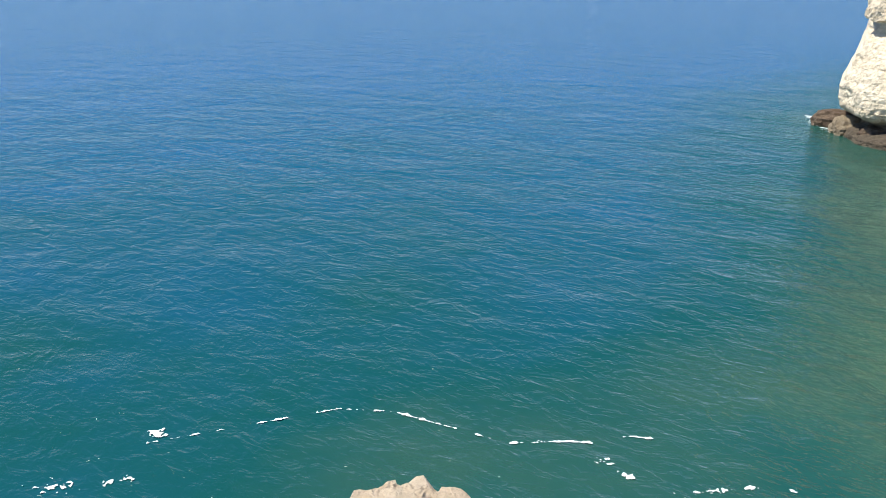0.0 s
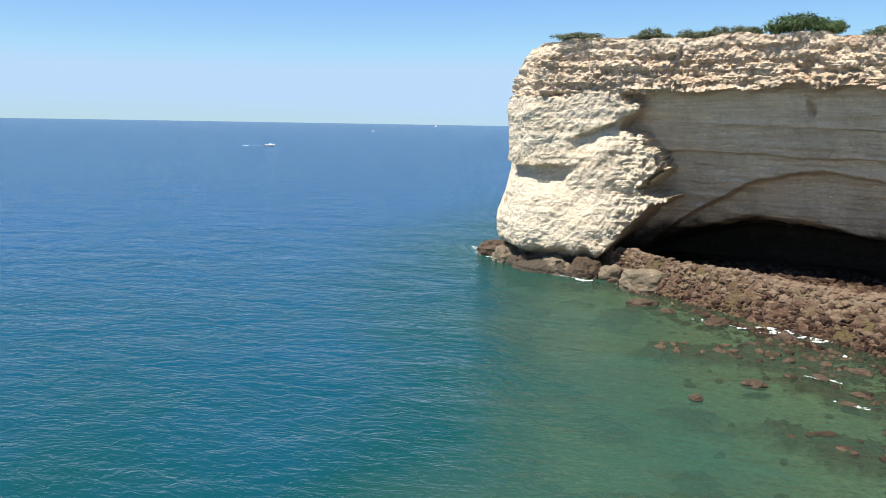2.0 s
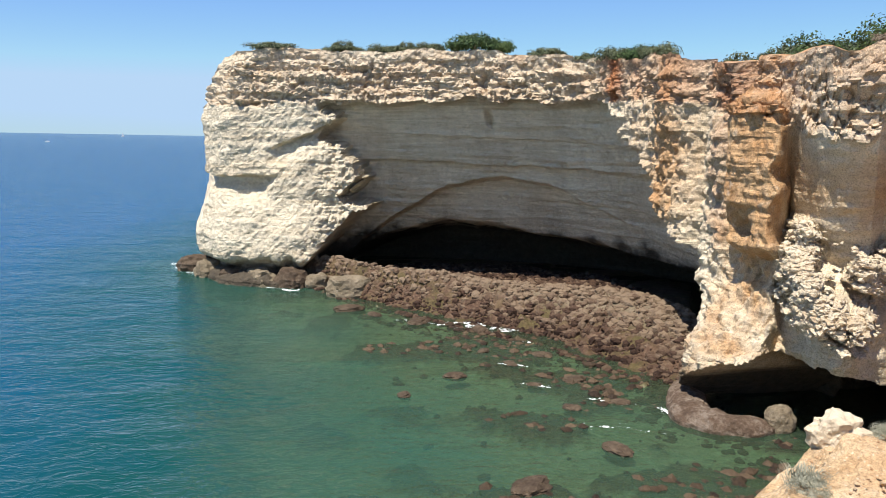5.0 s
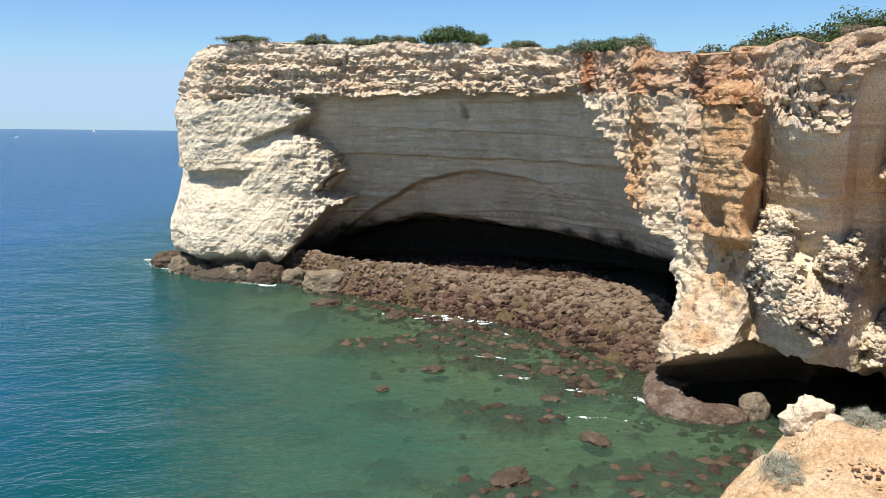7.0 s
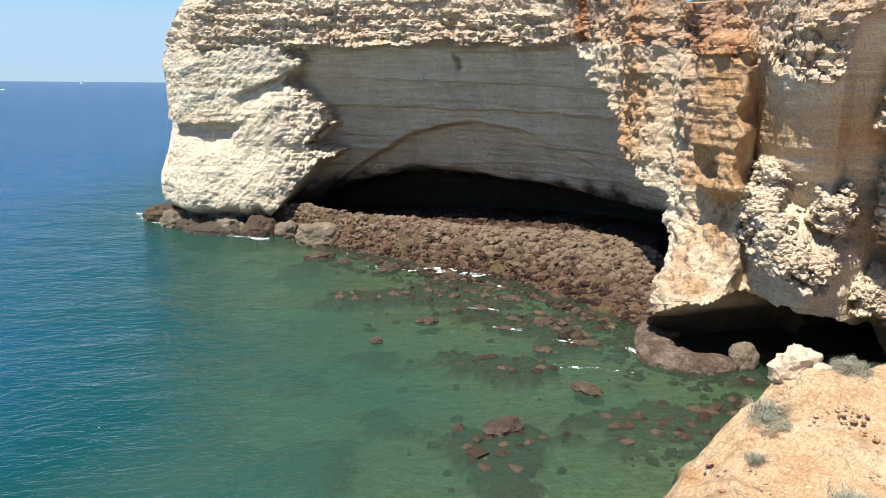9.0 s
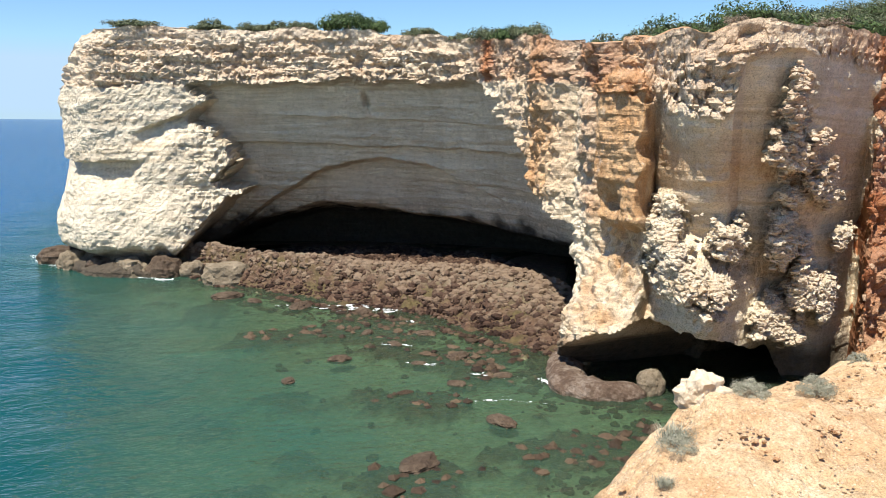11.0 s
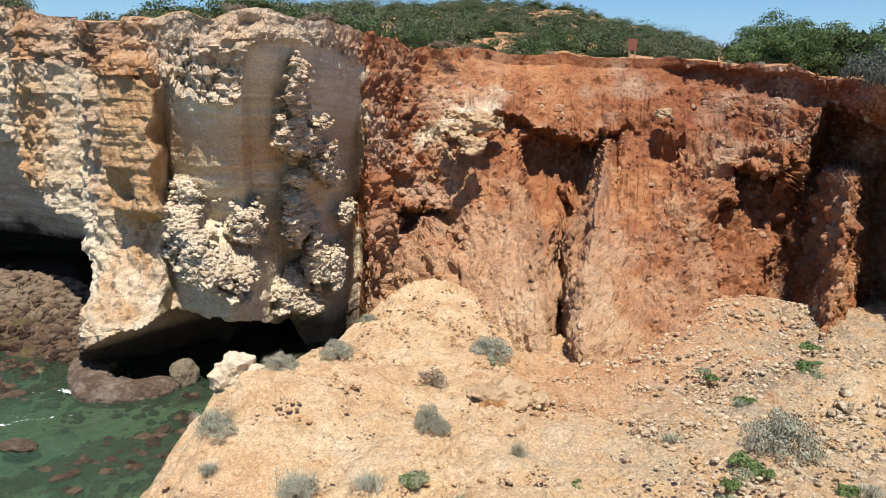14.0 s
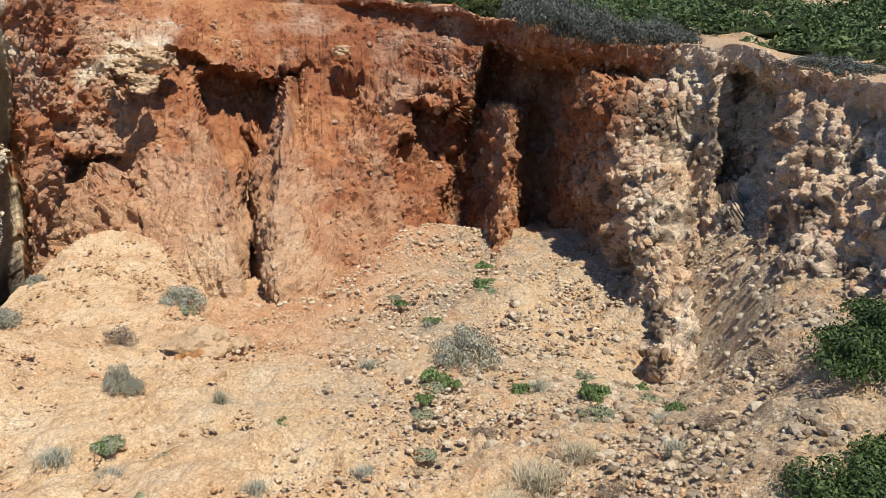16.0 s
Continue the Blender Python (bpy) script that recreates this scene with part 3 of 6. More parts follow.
def build_cliffs():
    a, x, y, top, nx, ny = rim_line()
    # even columns along the folded face, not along the rim
    grow = np.hypot(np.diff(x), np.diff(y))
    for level in (3.0, 7.0):
        o, _ = cliff_shape(a, x, y, np.full(a.shape, level), top)
        for _ in range(6):
            o[1:-1] = (o[:-2] + 2 * o[1:-1] + o[2:]) / 4
        grow = np.maximum(grow, np.hypot(np.diff(x + nx * o), np.diff(y + ny * o)))
    s = np.concatenate([[0], np.cumsum(grow[BACK:])])
    even = np.linspace(0, s[-1], int(s[-1] / 0.105))
    a, x, y, top, nx, ny = (np.concatenate([q[:BACK], np.interp(even, s, q[BACK:])]) for q in (a, x, y, top, nx, ny))
    l = np.hypot(nx, ny)
    nx, ny = nx / l, ny / l
    rows = 220
    v = np.linspace(0, 1, rows)[:, None]
    low = -1.6
    z = low + (top - low)[None, :] * v
    A, X, Y = (np.broadcast_to(q, z.shape) for q in (a, x, y))
    T = np.broadcast_to(top, z.shape)
    out, f = cliff_shape(A, X, Y, z, T)
    px, py = X + nx * out, Y + ny * out
    soft_out = out.copy()
    for _ in range(12):
        soft_out[1:-1] = (soft_out[:-2] + 2 * soft_out[1:-1] + soft_out[2:]) / 4
    tilt = np.clip(-np.gradient(soft_out, axis=0) / np.gradient(z, axis=0), -0.3, 1.8)
    flat = 1 / np.sqrt(1 + tilt ** 2)
    crust = step(-0.1, 0.2, z - f["lip"])
    plated = step(0.1, 0.3, f["crusted"])
    smoothness = np.clip(f["alcove"] * 0.85 + 0.80 * f["tip"] * (1 - crust) + f["wall"] * 0.80 * (1 - crust) * (1 - plated) * (1 - 0.6 * step(9.2, 7.4, z + 0.4 * (A - 32)) * step(39, 36, A)) + 0.6 * f["col"], 0, 0.9)
    # bulk roughness
    blot0 = fbm(px, py, z, 4.0, 4, 83)
    rough = 0.55 * fbm(px, py, z, 3.2, 5, 11, 0.45) - 0.20 * ridged(px, py, z, 1.3, 3, 21)
    f1, _, mark = cells(px, py, z * 1.3, 0.8, 31)
    g1, _, gmark = cells(px + 0.15 * rough, py, z, 0.40, 37)
    knob = (0.5 - f1) * 0.5 + (0.5 - g1) * 0.34
    pit = np.clip(value_noise(px * 3.3, py * 3.3, z * 3.3, 91), 0, 1) * 0.24 + 0.13 * ridged(px, py, z, 0.6, 2, 93)
    beds = 0.22 * fbm(px * 0.12, py * 0.12, z * 1.9, 1.0, 3, 41)
    sea = step(47, 45, A)
    off = rough * (1 - smoothness * 0.8) - pit * (1 - smoothness * 0.93) + knob * (1 - smoothness) * 0.5 + beds * (1 - 0.7 * f["tip"] * (1 - crust)) * (1 - 0.2 * crust)
    off = off + 0.35 * plated * ((gmark - 0.5) * 0.5 + (0.5 - f1) * 0.5)
    # fallen beds, scratches and holes of the streaked sunlit face
    off = off + f["tip"] * (1 - crust) * (0.16 * fbm((A * 1.2 - z) * 0.9, (A * 1.2 + z) * 0.25, z * 0, 1.0, 4, 95, 0.6) + 0.22 * fbm(px, py, z, 1.1, 5, 100, 0.62))
    # crust: split blocks along level joints, with holes
    joint = np.sign(value_noise(px * 0.16, py * 0.16, z * 2.2, 47)) * 0.10 + 0.34 * (mark - 0.5) + 0.24 * (gmark - 0.5)
    hole = np.clip(fbm(px * 0.7, py * 0.7, z * 1.1, 0.9, 3, 48) - 0.22, 0, 1) * 1.5
    off = off + crust * sea * (0.35 * fbm(px * 0.3, py * 0.3, z * 1.3, 0.8, 4, 51) + joint - hole)
    # red and pale cliffs: knobbly conglomerate in places, crumbling earth with rills elsewhere
    rag = 2.0 * blot0
    rocky = np.clip(np.maximum(step(53.4, 51.6, A + rag), step(65.6, 67.4, A + rag) * step(4.0, 6.0, z + rag)) * f["gully"] * (1 - 0.75 * f["up"]) + f["pale"] + 0.35 * f["gully"] * f["ribbed"] * step(60.4, 61.2, A) * step(66, 63.4, A + rag), 0, 1)
    pits = np.clip(fbm(px, py, z, 0.9, 3, 96, 0.6) - 0.08, 0, 1)
    k1, _, kmark = cells(px + 0.3 * blot0, py, z * 0.9, 0.55, 97)
    stones = 0.42 * (0.5 - k1) + 0.18 * (kmark - 0.5) + 0.26 * (0.45 - g1) + 0.10 * (gmark - 0.5) - 0.7 * pits
    stones = stones + 0.9 * fbm(px, py, z, 2.2, 3, 53, 0.5) - 0.25 * ridged(px, py, z, 1.2, 2, 55)
    rill = -0.28 * np.abs(value_noise(A * 0.7 + 1.6 * blot0, z * 0.22, z * 0, 59)) - 0.08 * np.abs(value_noise(A * 2.1 + 1.8 * blot0, z * 0.4, z * 0, 60))
    earth = 0.45 * fbm(px, py, z, 2.6, 5, 56, 0.5) + 0.25 * (0.5 - g1) * (gmark > 0.7) + 0.20 * (0.5 - k1) * (kmark > 0.7) + 0.10 * fbm(px, py, z, 0.5, 3, 58, 0.6) + rill * (1 - f["up"]) - 0.9 * np.clip(pits - 0.2, 0, 1)
    cave = np.clip(fbm(px, py, z * 0.8, 2.0, 3, 98, 0.55) - 0.10, 0, 1) * rocky * f["gully"]
    stones = stones - 2.2 * cave
    off = off * sea + (1 - sea) * (stones * rocky + earth * (1 - rocky) + 0.10 * fbm(px, py, z, 0.3, 2, 99))
    fade = step(0.0, 0.10, 1 - v)          # keep the rim on its line
    off = off * (0.35 + 0.65 * fade)
    # true normals of the softened face
    so = out.copy()
    def smear(q, w):
        for axis in (0, 1):
            for _ in range(3):
                pad = [(w, w + 1) if k == axis else (0, 0) for k in (0, 1)]
                c = np.cumsum(np.pad(q, pad, mode='edge'), axis=axis)
                q = (np.take(c, np.arange(2 * w, 2 * w + q.shape[axis]), axis) - np.take(c, np.arange(0, q.shape[axis]), axis)) / (2 * w)
        return q
    so = smear(so, 9)
    base = np.stack([X + nx * so, Y + ny * so, z], -1)
    N = np.cross(np.gradient(base, axis=1), np.gradient(base, axis=0))
    N /= np.linalg.norm(N, axis=-1, keepdims=True) + 1e-9
    N *= np.sign(N[..., 0] * nx + N[..., 1] * ny + 1e-9)[..., None]
    wn_ = step(45.0, 46.5, A)[..., None]
    old = np.stack([nx * flat, ny * flat, tilt * flat * fade], -1)
    way = old * (1 - wn_) + N * wn_ * (1, 1, 0.9)
    way[..., 2] *= fade + 0 * A
    px, py = px + way[..., 0] * off, py + way[..., 1] * off
    pz = z + way[..., 2] * off + 0.15 * fbm(X, Y, z, 1.5, 3, 71) * fade + (1 - fade) * (0.45 * fbm(X, Y, z * 0, 2.2, 4, 72))
    # colours: red earth, ochre, grey weathered rock, wet waterline, darkened alcove foot
    blot = fbm(px, py, z, 4.0, 4, 81)
    blot2 = fbm(px, py, z, 1.4, 4, 82)
    W = A + 0.9 * blot2 + 0.6 * blot
    red = np.interp(W, [-8, 2, 10, 18, 24, 27, 30, 33, 40, 44.2, 45.2, 50, 78, 82, 85, 88, 92, 98, 110], [0.12, 0.22, 0.14, 0.2, 0.4, 0.5, 0.4, 0.3, 0.14, 0.22, 0.9, 0.95, 1.0, 1.0, 0.7, 0.14, 0.16, 0.28, 0.28])
    red = red * np.where(W < 45.3, crust * 1.2 + 0.04, 1.0)
    red = red + 0.45 * step(8.6, 10.6, z + blot) * step(81, 83, A) * step(91.5, 87.5, A)
    red = red + 0.32 * bump(A, 27.9, 1.2) * step(7.0, 9.0, z + blot2) + 0.10 * bump(A, 22.5, 2.0) * step(8, 10, z)
    red = red + 0.55 * step(9.0, 11.0, z) * bump(A, 20.0, 0.5) * crust
    red = np.clip(red + 0.5 * blot * red + 0.25 * blot2 * red - 0.45 * f["gully"] * step(8.5, 3.0, z) * step(74, 68, A) - 0.16 * bump((A - np.interp(z, [0.4, 2.3, 5.8, 8.6, 11.0], [63.4, 62.6, 62.4, 62.4, 62.6]) + 1.4 * blot2 + blot) / (1 + 0.12 * np.clip(10 - z, 0, 9)), 0.0, 1.1) * step(11.4, 10.4, z) - 0.30 * bump(A, 56.2, 2.0) * step(5.5, 3.0, z) - 0.10 * f["gully"] * f["ribbed"] * step(52, 54, A + 3 * blot) - 0.85 * bump(z - np.interp(A, [49, 52, 55.5], [10.9, 12.5, 13.5]) + 0.5 * blot2, 0.0, 0.65) * step(48.6, 49.6, A) * step(55.8, 54.6, A + blot2), 0, 1)
    ochre = np.clip(1.2 * bump(A, 23.6, 1.7) * step(6, 10, z) * (0.75 + blot) + 0.9 * bump(A, 30.2, 1.0) * step(3.5, 8, z) * (0.8 + blot2) + 0.75 * bump(A, 29.6, 2.2) * step(0.5, 2, z) * (0.75 + 1.4 * blot2) + 0.30 * crust * (A < 46) * (0.1 + blot2 + 0.6 * blot) + 0.8 * f["col"] + 0.60 * f["wall"] * bump(z + 0.5 * blot2, 11.2, 1.3) * (1 - crust) * (1 - 0.7 * plated) + 0.7 * f["gully"] * step(9.0, 4.0, z) + 0.5 * f["pale"] * (0.5 + blot2), 0, 1) * (1 - f["alcove"] * 0.6)
    grey = np.clip(0.9 * f["alcove"] + 0.85 * f["wall"] * (1 - crust) * (1 - plated) + 0.15 * crust * (0.3 + blot2) + 0.55 * f["pale"] * (0.5 + blot), 0, 1)
    iron = np.clip(f["gully"] * (step(10.5, 12.5, z + 0.8 * blot) * step(58, 66, A + 2 * blot) * 0.8 + step(50.5, 48.5, A + blot2) * 0.5 + step(66, 70, A + 2 * blot) * 0.4), 0, 1)
    # wet near the waterline, darker towards the alcove's foot, dark lichen on the pale cliff
    wet_dark = np.clip(step(2.6, 1.2, z + 0.9 * blot) * step(46, 44, A) + f["alcove"] * step(3.6, 1.9, z - 1.0 + 1.2 * blot2 - 0.9 * bump(A, 8, 6)) + 0.8 * f["pale"] * step(0.0, 0.3, fbm(px, py, z, 0.9, 5, 84, 0.65)) * step(12.5, 10.5, z + blot), 0, 1)
    co = np.stack([px, py, pz], -1).reshape(-1, 3)
    quads = grid_quads(*z.shape)
    qa = A.reshape(-1)[quads[:, 0]]
    at = [w.reshape(-1) for w in (red, ochre, grey, wet_dark, iron)]
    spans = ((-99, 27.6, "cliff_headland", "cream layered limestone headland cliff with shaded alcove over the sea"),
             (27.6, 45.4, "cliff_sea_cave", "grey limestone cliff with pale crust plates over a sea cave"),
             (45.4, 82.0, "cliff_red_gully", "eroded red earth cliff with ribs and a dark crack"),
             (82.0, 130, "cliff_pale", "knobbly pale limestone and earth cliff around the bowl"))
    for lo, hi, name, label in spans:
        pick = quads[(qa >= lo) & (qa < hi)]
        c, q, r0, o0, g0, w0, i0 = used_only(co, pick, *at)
        ob = sheet(name, c, q, ROCK, False, red=r0, ochre=o0, grey=g0, wet_dark=w0, iron=i0)
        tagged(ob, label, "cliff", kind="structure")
    face = dict(A=A, co=np.stack([px, py, pz], -1), N=way, red=red, ochre=ochre, grey=grey, wet_dark=wet_dark, iron=iron, z=z, smooth=smoothness)
    return a, px[-1], py[-1], pz[-1], face


rim_a, rim_x, rim_y, rim_z, FACE = build_cliffs()

GULLY_CLIFF = bpy.data.objects["cliff_red_gully"]
PALE_CLIFF = bpy.data.objects["cliff_pale"]
SEA_CLIFF = bpy.data.objects["cliff_sea_cave"]


# ---- plateau behind the rim ----


def plateau_height(a, d, back, edge):
    """Ground height at azimuth a, back metres behind the rim of height edge."""
    rise = np.interp(a, [-7, 10, 20, 24, 30, 40, 49, 55, 60, 64, 66, 68.5, 72, 78, 82, 90, 110],
                     [0, 0.004, 0.03, 0.075, 0.09, 0.12, 0.165, 0.185, 0.175, 0.145, 0.12, 0.10, 0.09, 0.11, 0.135, 0.15, 0.15])
    grow = np.clip(back - 6, 0, 68)
    return edge + rise * grow + np.interp(a, [76, 80, 88, 95], [0, 0.8, 0.5, 0.3]) * step(0, 6, back)


def build_plateau():
    pick = np.arange(BACK, len(rim_a), 3)
    pick[-1] = len(rim_a) - 1
    a, x, y, e = rim_a[pick], rim_x[pick], rim_y[pick], rim_z[pick]
    soft = e.copy()
    for _ in range(30):
        soft[1:-1] = (soft[:-2] + 2 * soft[1:-1] + soft[2:]) / 4
    d0 = np.hypot(x, y)
    back = np.concatenate([[0, 0.3, 0.7], np.geomspace(1.2, 700, 60)])[:, None]
    w = step(0, 2.0, back)
    base = e * (1 - w) + soft * w
    X, Y = x + back * x / d0, y + back * y / d0
    Z = plateau_height(a[None, :], d0 + back, back, base)
    Z = Z + w * (0.18 * fbm(X, Y, Z * 0, 2.5, 4, 101) + 0.35 * fbm(X, Y, Z * 0, 11, 3, 102))
    co = np.stack([X, Y, Z], -1).reshape(-1, 3)
    red = np.broadcast_to(np.interp(a, [-7, 15, 24, 44, 48, 80, 90, 110], [0.25, 0.3, 0.5, 0.5, 0.85, 0.9, 0.3, 0.2]), X.shape)
    grey = np.broadcast_to(np.interp(a, [84, 92, 110], [0.2, 0.8, 0.8]), X.shape)
    ob = sheet("ground", co, grid_quads(*X.shape), SOIL, red=red, grey=grey, wet_dark=np.zeros(X.shape))
    tagged(ob, "stony reddish earth of the clifftop plateau", "ground", kind="structure")


build_plateau()

# ---- floor of the bowl and the spur ----
MOUNDS = np.array((
    (16.4, 22.2, 3.9), (12.2, 20.2, 2.0), (14.4, 21.2, 3.3), (22, 23.6, 2.9), (27.3, 25.6, 3.2), (31.5, 25.2, 4.2), (17, 10.6, 2.9), (32, 18.5, 1.8), (38, 22, -0.5), (36.5, 27, 0.5), (41, 18, 0.5),
    (27.2, 12.7, 2.0), (22.6, 16.4, 2.9), (40, 13, 4.1), (36.5, 10.4, 3.1), (35.5, 5.6, 3.8), (27.2, 6.8, 2.6), (26, -1.2, 1.0), (24, 0.2, 2.5), (16.4, 4.4, 2.9),
    (22, 1.4, 3.2), (24.6, -4.3, 6.0), (14.4, -4.1, 5.8), (25.3, -6.1, 8.3), (13.7, 13.2, 2.6), (9, 8, 2.0), (9, 2, 3.5), (8, -5, 6.5),
    (12, 16.5, 2.2), (46, 24, 0.5), (42, 28, 0.5), (48, 16, 1.5), (40, 0, 4.0), (28.0, -4.4, 7.4), (20, -6, 7.2), (29.5, 1.2, 3.2), (27.5, -0.2, 0.2), (28.6, -0.9, 0.8), (32, 3.2, 3.4), (29.6, -2.6, 7.4), (29.5, -4.4, 8.2), (27.5, -6.2, 9.2), (26.6, -4.2, 6.8), (31.5, -3.5, 8.0), (30, -12, 11.0)))
SHORE_LINE = np.array(((5.0, 6.0), (8.4, 14.6), (11.6, 20.4), (13.8, 22.0), (16.8, 23.4), (22.5, 25.3), (28, 27.4), (33, 28.6), (40, 34)))


def side_of(line, x, y):
    """Signed distance to a polyline, positive on its left."""
    best = np.full(np.shape(x), 1e9)
    sign = np.ones(np.shape(x))
    for (x0, y0), (x1, y1) in zip(line[:-1], line[1:]):
        dx, dy = x1 - x0, y1 - y0
        t = np.clip(((x - x0) * dx + (y - y0) * dy) / (dx * dx + dy * dy), 0, 1)
        d = np.hypot(x - x0 - t * dx, y - y0 - t * dy)
        s = np.where(dx * (y - y0) - dy * (x - x0) > 0, 1.0, -1.0)
        sign = np.where(d < best, s, sign)
        best = np.minimum(d, best)
    return best * sign


def bowl_height(x, y):
    num, den = 0.0, 0.0
    for mx, my, mz in MOUNDS:
        w = 1.0 / (((x - mx) ** 2 + (y - my) ** 2) + 3.0) ** 1.7
        num, den = num + w * mz, den + w
    z = num / den
    sea = side_of(SHORE_LINE, x, y) + 0.5 * fbm(x, y, x * 0, 2.0, 3, 111)
    return z - np.clip(sea, 0, 6) * 1.6 - 0.5 * step(-1.5, 0.2, sea), sea


def build_bowl():
    gx, gy = np.meshgrid(np.arange(1.0, 50, 0.13), np.arange(-14, 38, 0.13), indexing='ij')
    z, _ = bowl_height(gx, gy)
    f1, _, mark = cells(gx, gy, gx * 0, 0.9, 121)
    g1, _, gm = cells(gx, gy, gx * 0, 0.4, 125)
    stony = np.clip(step(14, 24, gx) * step(16, 9, gy) + step(2, -4, gy), 0, 1) * (0.5 + 0.5 * step(-0.3, 0.3, fbm(gx, gy, gx * 0, 4, 3, 127)))
    z = z + 0.55 * fbm(gx, gy, z * 0, 3.4, 4, 131) - 0.22 * (1 - stony) * ridged(gx * 0.75 + gy * 0.6, gy * 0.25 - gx * 0.2, z * 0, 1.7, 2, 137)
    clod = step(0.05, 0.3, fbm(gx, gy, z * 0, 2.3, 3, 128)) * (1 - stony)
    z = z + clod * (np.clip(0.5 - g1, 0, 1) * 0.45 * (gm > 0.4) + 0.12 * (gm - 0.5))
    z = z + stony * (np.clip(0.5 - f1, 0, 1) * 0.5 * (mark > 0.5) + np.clip(0.45 - g1, 0, 1) * 0.35 * (gm > 0.35))
    z = z + 0.20 * fbm(gx, gy, z * 0, 0.9, 3, 139, 0.6) + 0.06 * fbm(gx, gy, z * 0, 0.33, 2, 140)
    co = np.stack([gx, gy, z], -1).reshape(-1, 3)
    ang = np.degrees(np.arctan2(gx, gy))
    red = np.clip(step(50, 62, ang) * step(22, 34, np.hypot(gx, gy)) * 0.7 * step(82, 74, ang) - 0.1 + 0.5 * fbm(gx, gy, z * 0, 5, 3, 135), 0, 1)
    quads = grid_quads(*gx.shape)
    dist = np.hypot(gx, gy).reshape(-1)[quads[:, 0]]
    quads = quads[(dist > 2.2) & (z.reshape(-1)[quads[:, 0]] > -1.6)]
    c, q, r, g, w = used_only(co, quads, red.reshape(-1), stony.reshape(-1), (step(0.5, -0.2, z)).reshape(-1))
    ob = sheet("ground_bowl", c, q, SOIL, False, red=r, grey=g, wet_dark=w)
    tagged(ob, "pale sandy slope with loose stones below the red cliff", "ground", kind="structure")


build_bowl()

# ---- promontory under the viewpoint ----
PROMONTORY = np.array(((14, -16), (7, -10), (2.8, -4), (1.9, -0.2), (1.0, 1.3), (-0.5, 1.85), (-1.9, 1.25), (-3.8, -1.5), (-7, -14), (-9, -60)))


def build_promontory():
    p = PROMONTORY
    t = np.linspace(0, len(p) - 1, 260)
    x, y = np.interp(t, np.arange(len(p)), p[:, 0]), np.interp(t, np.arange(len(p)), p[:, 1])
    for _ in range(120):
        x[1:-1], y[1:-1] = (x[:-2] + 2 * x[1:-1] + x[2:]) / 4, (y[:-2] + 2 * y[1:-1] + y[2:]) / 4
    tx, ty = np.gradient(x), np.gradient(y)
    l = np.hypot(tx, ty)
    nx, ny = -ty / l, tx / l
    nx, ny = -nx, -ny
    if nx[130] * x[130] + ny[130] * (y[130] + 8) < 0:
        nx, ny = -nx, -ny
    v = np.linspace(0, 1, 70)[:, None]
    z = -1.5 + 12.7 * v + 0 * x
    out = 1.6 * (1 - v) ** 1.3
    px, py = x + nx * out, y + ny * out
    k = 0.5 * fbm(px, py, z, 2.4, 4, 141) + 0.25 * ridged(px, py, z, 0.8, 3, 143)
    fade = step(0, 0.12, 1 - v)
    px, py = px + nx * k * fade, py + ny * k * fade
    z = z + (1 - fade) * 0.1 * fbm(px, py, z * 0, 0.6, 3, 144)
    inner = np.linspace(1, 0, 20)[1:, None]
    cx, cy = -1.0, -12.0
    px = np.concatenate([px, cx + (px[-1] - cx) * inner])
    py = np.concatenate([py, cy + (py[-1] - cy) * inner])
    z = np.concatenate([z, z[-1] * inner ** 0 + 0 * inner])
    co = np.stack([px, py, z], -1).reshape(-1, 3)
    zero = np.zeros(z.shape)
    ob = sheet("cliff_promontory", co, grid_quads(*z.shape), ROCK, red=zero + 0.05, ochre=zero + 0.3, grey=zero, wet_dark=step(2.5, 0.5, z))
    tagged(ob, "cream limestone promontory under the viewpoint", "cliff", kind="structure")


build_promontory()

# ---- sea bed, shore and water ----
BANK = np.array(((20, 400), (-12, 140), (-14.5, 86), (-9.5, 74.5), (-4, 70.5), (-0.6, 68.5), (0.8, 64.8), (3.6, 60.9), (8.4, 54.6), (13.0, 49.2), (15.4, 44.8), (17.2, 40.4), (17.0, 36.6), (17.6, 33.8), (20.5, 32.6), (21.5, 29.5), (16, 24.6), (11.6, 20.6), (8.2, 14.6), (3.0, 5.5), (-2, 3), (-6, -5), (-12, -60)))


def bed_height(x, y):
    """Height of the sea bed and of the rubble bank at the foot of the cliffs."""
    inland = side_of(BANK, x, y)
    wide = np.interp(y, [34, 38, 45, 52, 58, 62, 66], [2.6, 4.5, 6.5, 8.0, 5.5, 3.2, 2.2])
    shelf = -0.35 + 1.85 * step(0, 1.0, inland / wide) + 0.8 * bump(inland / wide, 1.0, 0.4) * step(42, 48, y) - 1.45 * step(1.1, 1.6, inland / wide) - 1.9 * np.maximum(step(35.6, 34.0, y), step(26.0, 28.0, np.degrees(np.arctan2(x, np.maximum(y, 1)))))
    near = np.clip(-inland, 0, 60)
    depth = -0.15 - 0.055 * near - 0.10 * np.clip(-x + 2.0 * value_noise(y * 0.1, x * 0, x * 0, 7) * 2, 0, 60)
    n = fbm(x, y, x * 0, 3.4, 5, 151)
    reef = np.clip(n - 0.14 + 0.22 * step(15, 2, near), 0, 1) * 2.2 * step(40, 4, near)
    return np.where(inland > 0, shelf + 0.3 * n, np.minimum(depth + reef * 0.9 + 0.1 * n, -0.07)), inland, reef


